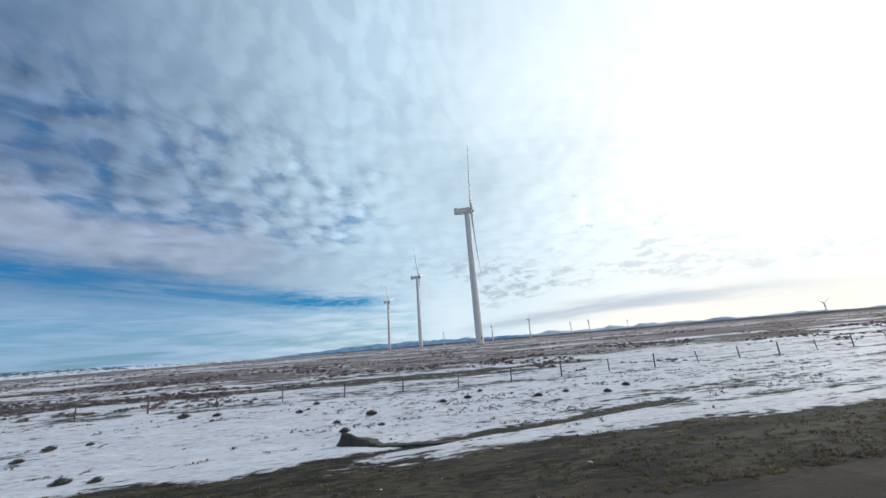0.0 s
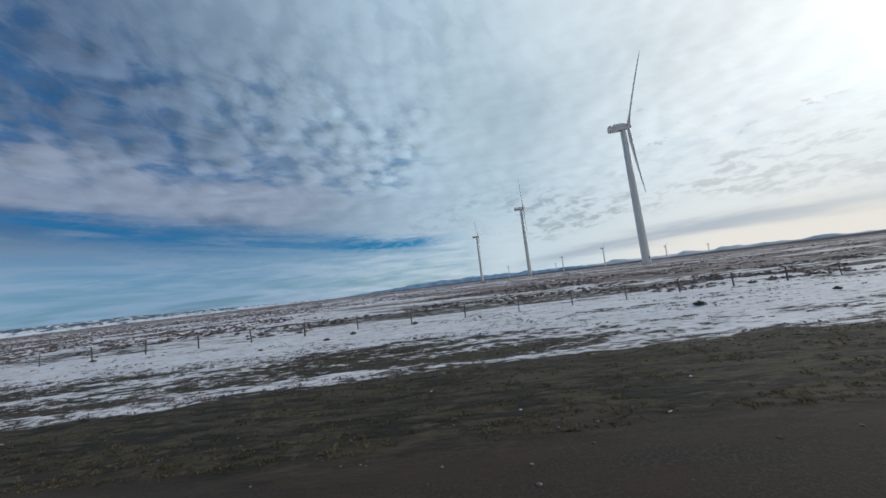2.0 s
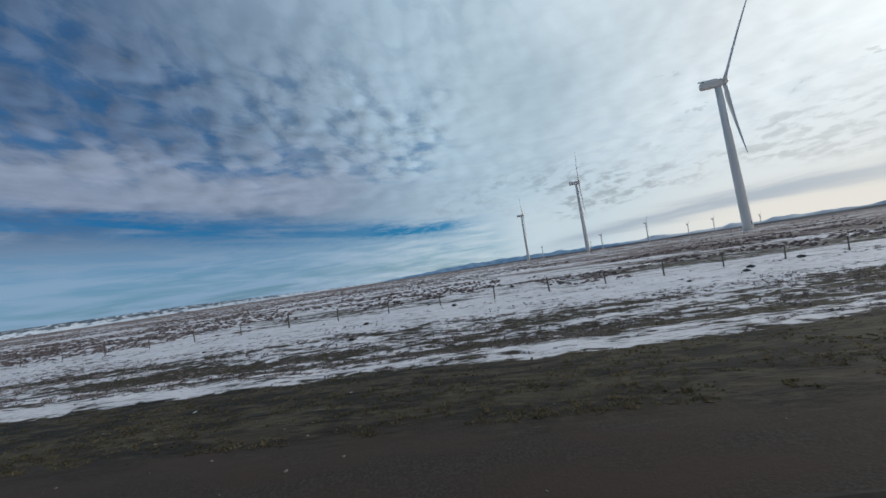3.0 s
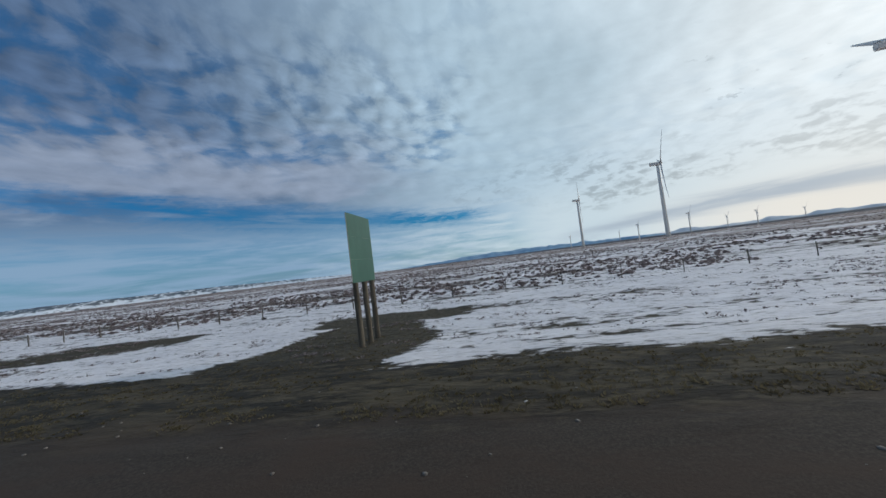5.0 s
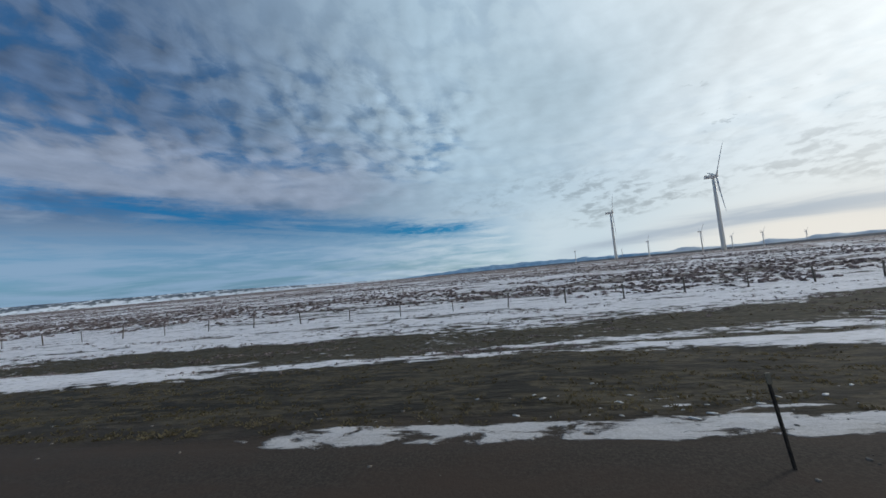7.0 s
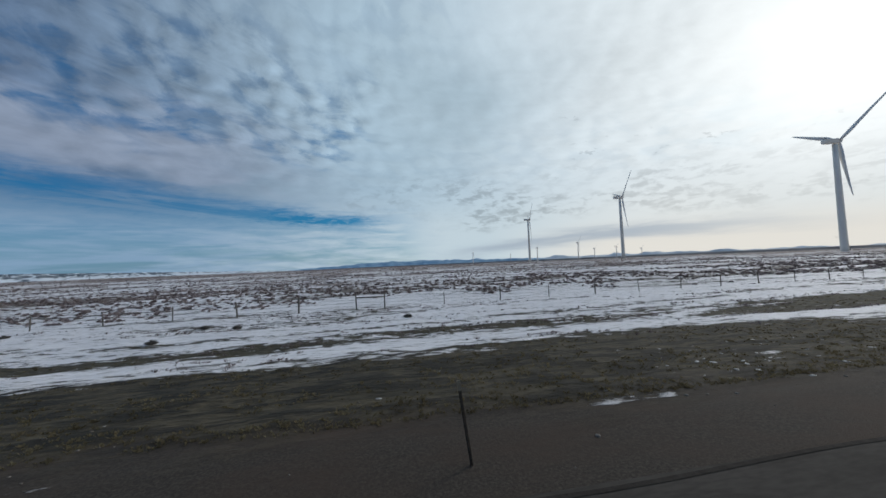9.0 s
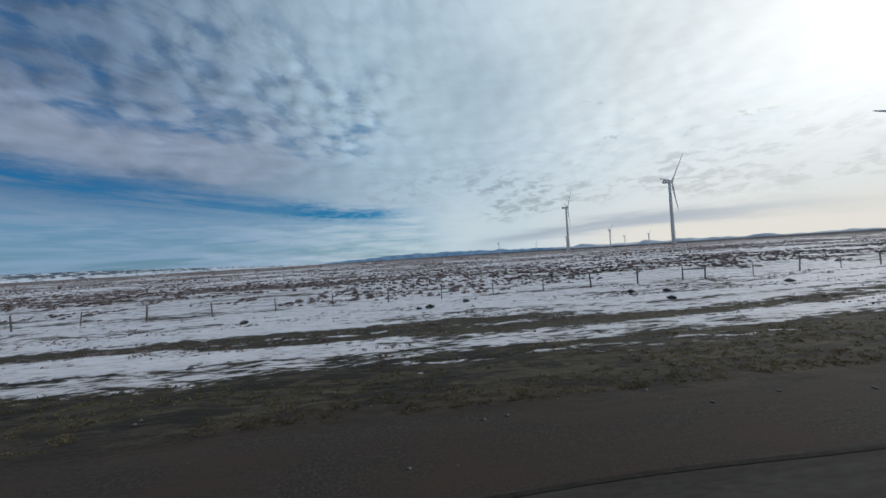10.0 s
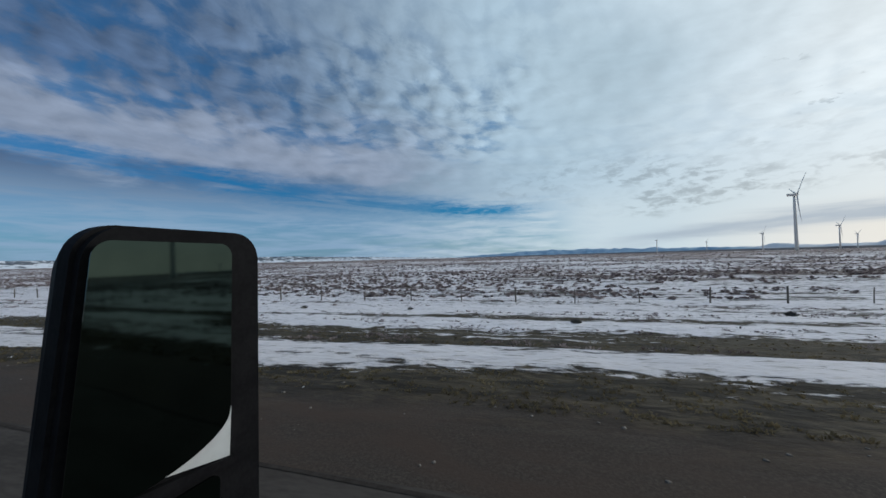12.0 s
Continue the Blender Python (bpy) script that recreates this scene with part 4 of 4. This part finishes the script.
def rounded(bm, w, h, r, y0, y1, steps=7, z0=0.0, inset=0.0, x0=0.0, low=None):
    """A slab with rounded corners in the x-z plane, from depth y0 to y1; inset narrows its far end."""
    loops = []
    for y, k in ((y0, 0.0), (y0 + (y1 - y0) * 0.25, 0.0), (y0 + (y1 - y0) * 0.75, inset * 0.45), (y1, inset)):
        loop = []
        for cx, cz, a0 in ((1, 1, 0), (-1, 1, 90), (-1, -1, 180), (1, -1, 270)):
            for i in range(steps + 1):
                a = radians(a0 + 90 * i / steps)
                q, p = low if low and cx > 0 > cz else (r, r)
                px, pz = x0 + cx * (w / 2 - q - k) + q * math.cos(a), z0 + cz * (h / 2 - p - k) + p * math.sin(a)
                loop.append(bm.verts.new((px - (0.2 - px) * (0.35 - pz) * 0.24, y, pz)))
        loops.append(loop)
    for a, b in zip(loops, loops[1:]):
        for i in range(len(a)):
            bm.faces.new((a[i], a[(i + 1) % len(a)], b[(i + 1) % len(a)], b[i]))
    bm.faces.new(loops[0]), bm.faces.new(loops[-1])
    bmesh.ops.recalc_face_normals(bm, faces=bm.faces)
    return bm


def bmesh_of(verts, faces):
    bm = bmesh.new()
    made = [bm.verts.new(v) for v in verts]
    for f in faces:
        bm.faces.new([made[k] for k in f])
    bmesh.ops.recalc_face_normals(bm, faces=bm.faces)
    return bm


def side_mirror():
    """Glass towards -y of its own frame; the housing bulges forward."""
    root = new("side_mirror")
    housing = part("housing", rounded(bmesh.new(), 0.378, 0.98, 0.062, 0.0, 0.15, 8, 0.0, 0.05), MAT_BLACK, root, "black plastic shell")
    rim = bmesh.new()
    rounded(rim, 0.365, 0.975, 0.068, -0.02, 0.0, 8)
    part("rim", rim, MAT_BLACK, root)
    glass = part("glass", rounded(bmesh.new(), 0.268, 0.478, 0.03, -0.0226, -0.0205, 10, 0.219, 0.0, -0.044, (0.19, 0.085)), MAT_MIRROR, root, "dark tinted mirror glass")
    glass.matrix_basis = Matrix.Translation((0, -0.022, 0.155)) @ Matrix.Rotation(radians(-0.8), 4, "X") @ Matrix.Translation((0, 0, -0.155))
    part("convex_glass", rounded(bmesh.new(), 0.225, 0.36, 0.02, -0.026, -0.0205, 6, -0.262, 0.0, -0.030), MAT_MIRROR, root, "lower wide-angle mirror glass")
    slab = [(0, 1, 2, 3), (7, 6, 5, 4)] + [(k, (k + 1) % 4, (k + 1) % 4 + 4, k + 4) for k in range(4)]
    # a flat pale wedge under the glass's curved corner, and the bar below it
    for name, outline, front, mat, label in (
            ("lower_wedge", ((0.100, 0.060), (0.095, -0.057), (-0.070, -0.022), (-0.045, 0.010)), -0.0245, MAT_PAINT, "pale wedge below the glass"),
            ("divider", ((0.100, -0.057), (0.100, -0.074), (-0.170, -0.048), (-0.170, -0.020)), -0.034, MAT_BLACK, "")):
        verts = [(x, y, z) for y in (front, -0.0205) for x, z in outline]
        part(name, bmesh_of(verts, slab), mat, root, label)
    for z in (-0.36, -0.45):
        bm = smooth(rings(bmesh.new(), [((-0.10, 0.07, z), 0.018, 0.018, Z, Y), ((-0.25, 0.09, z), 0.018, 0.018, Z, Y), ((-0.36, 0.02, z), 0.018, 0.018, Z, Y)], 10))
        part("arm", bm, MAT_BLACK, root)
    return tagged(root, "large black truck side mirror with dark tinted glass", "side mirror")


mirror = side_mirror()
mirror.matrix_basis = pose(TRUCK[0] - 0.765, 0.588, EYE - 0.41, 0, 0, 84)


def truck_cab():
    root = new("truck_cab")
    root.location = TRUCK
    bm = box(bmesh.new(), (-1.45, 0.335, 1.15), (0.80, 0.385, 2.26), 0.02)
    door = part("door", bm, MAT_PAINT, root, "white painted passenger door")
    part("handle", box(bmesh.new(), (0.45, 0.386, 1.95), (0.66, 0.42, 2.0), 0.012), MAT_BLACK, door, "black pull handle")
    bm = bmesh.new()
    box(bm, (0.72, 0.33, 2.26), (0.95, 0.39, 3.42), 0.02)
    box(bm, (-1.10, 0.33, 3.34), (0.72, 0.39, 3.42), 0.02)
    part("window_frame", bm, MAT_BLACK, root, "black rubber-sealed window surround")
    bm = rings(bmesh.new(), [((-1.50, 0.36, 2.22), 0.05, 0.03, X, Y), ((-1.16, 0.36, 3.36), 0.05, 0.03, X, Y)], 10)
    part("pillar", bm, MAT_BLACK, root)
    for z in (0.42, 0.80):
        part("step", box(bmesh.new(), (-0.75, 0.14, z), (0.55, 0.40, z + 0.05), 0.012), MAT_RIM, root, "ribbed metal boarding step")
    part("sill", box(bmesh.new(), (-1.45, 0.10, 0.88), (0.95, 0.37, 1.14), 0.03), MAT_PAINT, root)
    part("step_bracket", box(bmesh.new(), (-0.14, 0.16, 0.47), (-0.06, 0.24, 0.88), 0.01), MAT_BLACK, root)
    tyre = part("wheel", smooth(rings(bmesh.new(), [((-2.05, y, 0.545), r, r, X, Z) for y, r in
                ((0.06, 0.36), (0.07, 0.47), (0.11, 0.52), (0.31, 0.52), (0.35, 0.47), (0.36, 0.36))], 36)), MAT_RUBBER, root, "black rubber front tyre")
    part("rim", smooth(rings(bmesh.new(), [((-2.05, y, 0.545), r, r, X, Z) for y, r in ((0.355, 0.33), (0.375, 0.32), (0.385, 0.20), (0.40, 0.10))], 28)), MAT_RIM, tyre, "polished steel rim")
    bm = bmesh.new()
    arch = [((-2.05 + 0.64 * math.cos(a), 0.22, 0.60 + 0.64 * math.sin(a)), 0.03, 0.17, (math.cos(a), 0, math.sin(a)), Y) for a in (radians(d) for d in range(0, 181, 12))]
    part("fender", rings(bm, arch, 8), MAT_PAINT, root, "white wheel arch")
    return tagged(root, "white truck cab side with door, step and wheel on asphalt", "truck")


truck_cab()
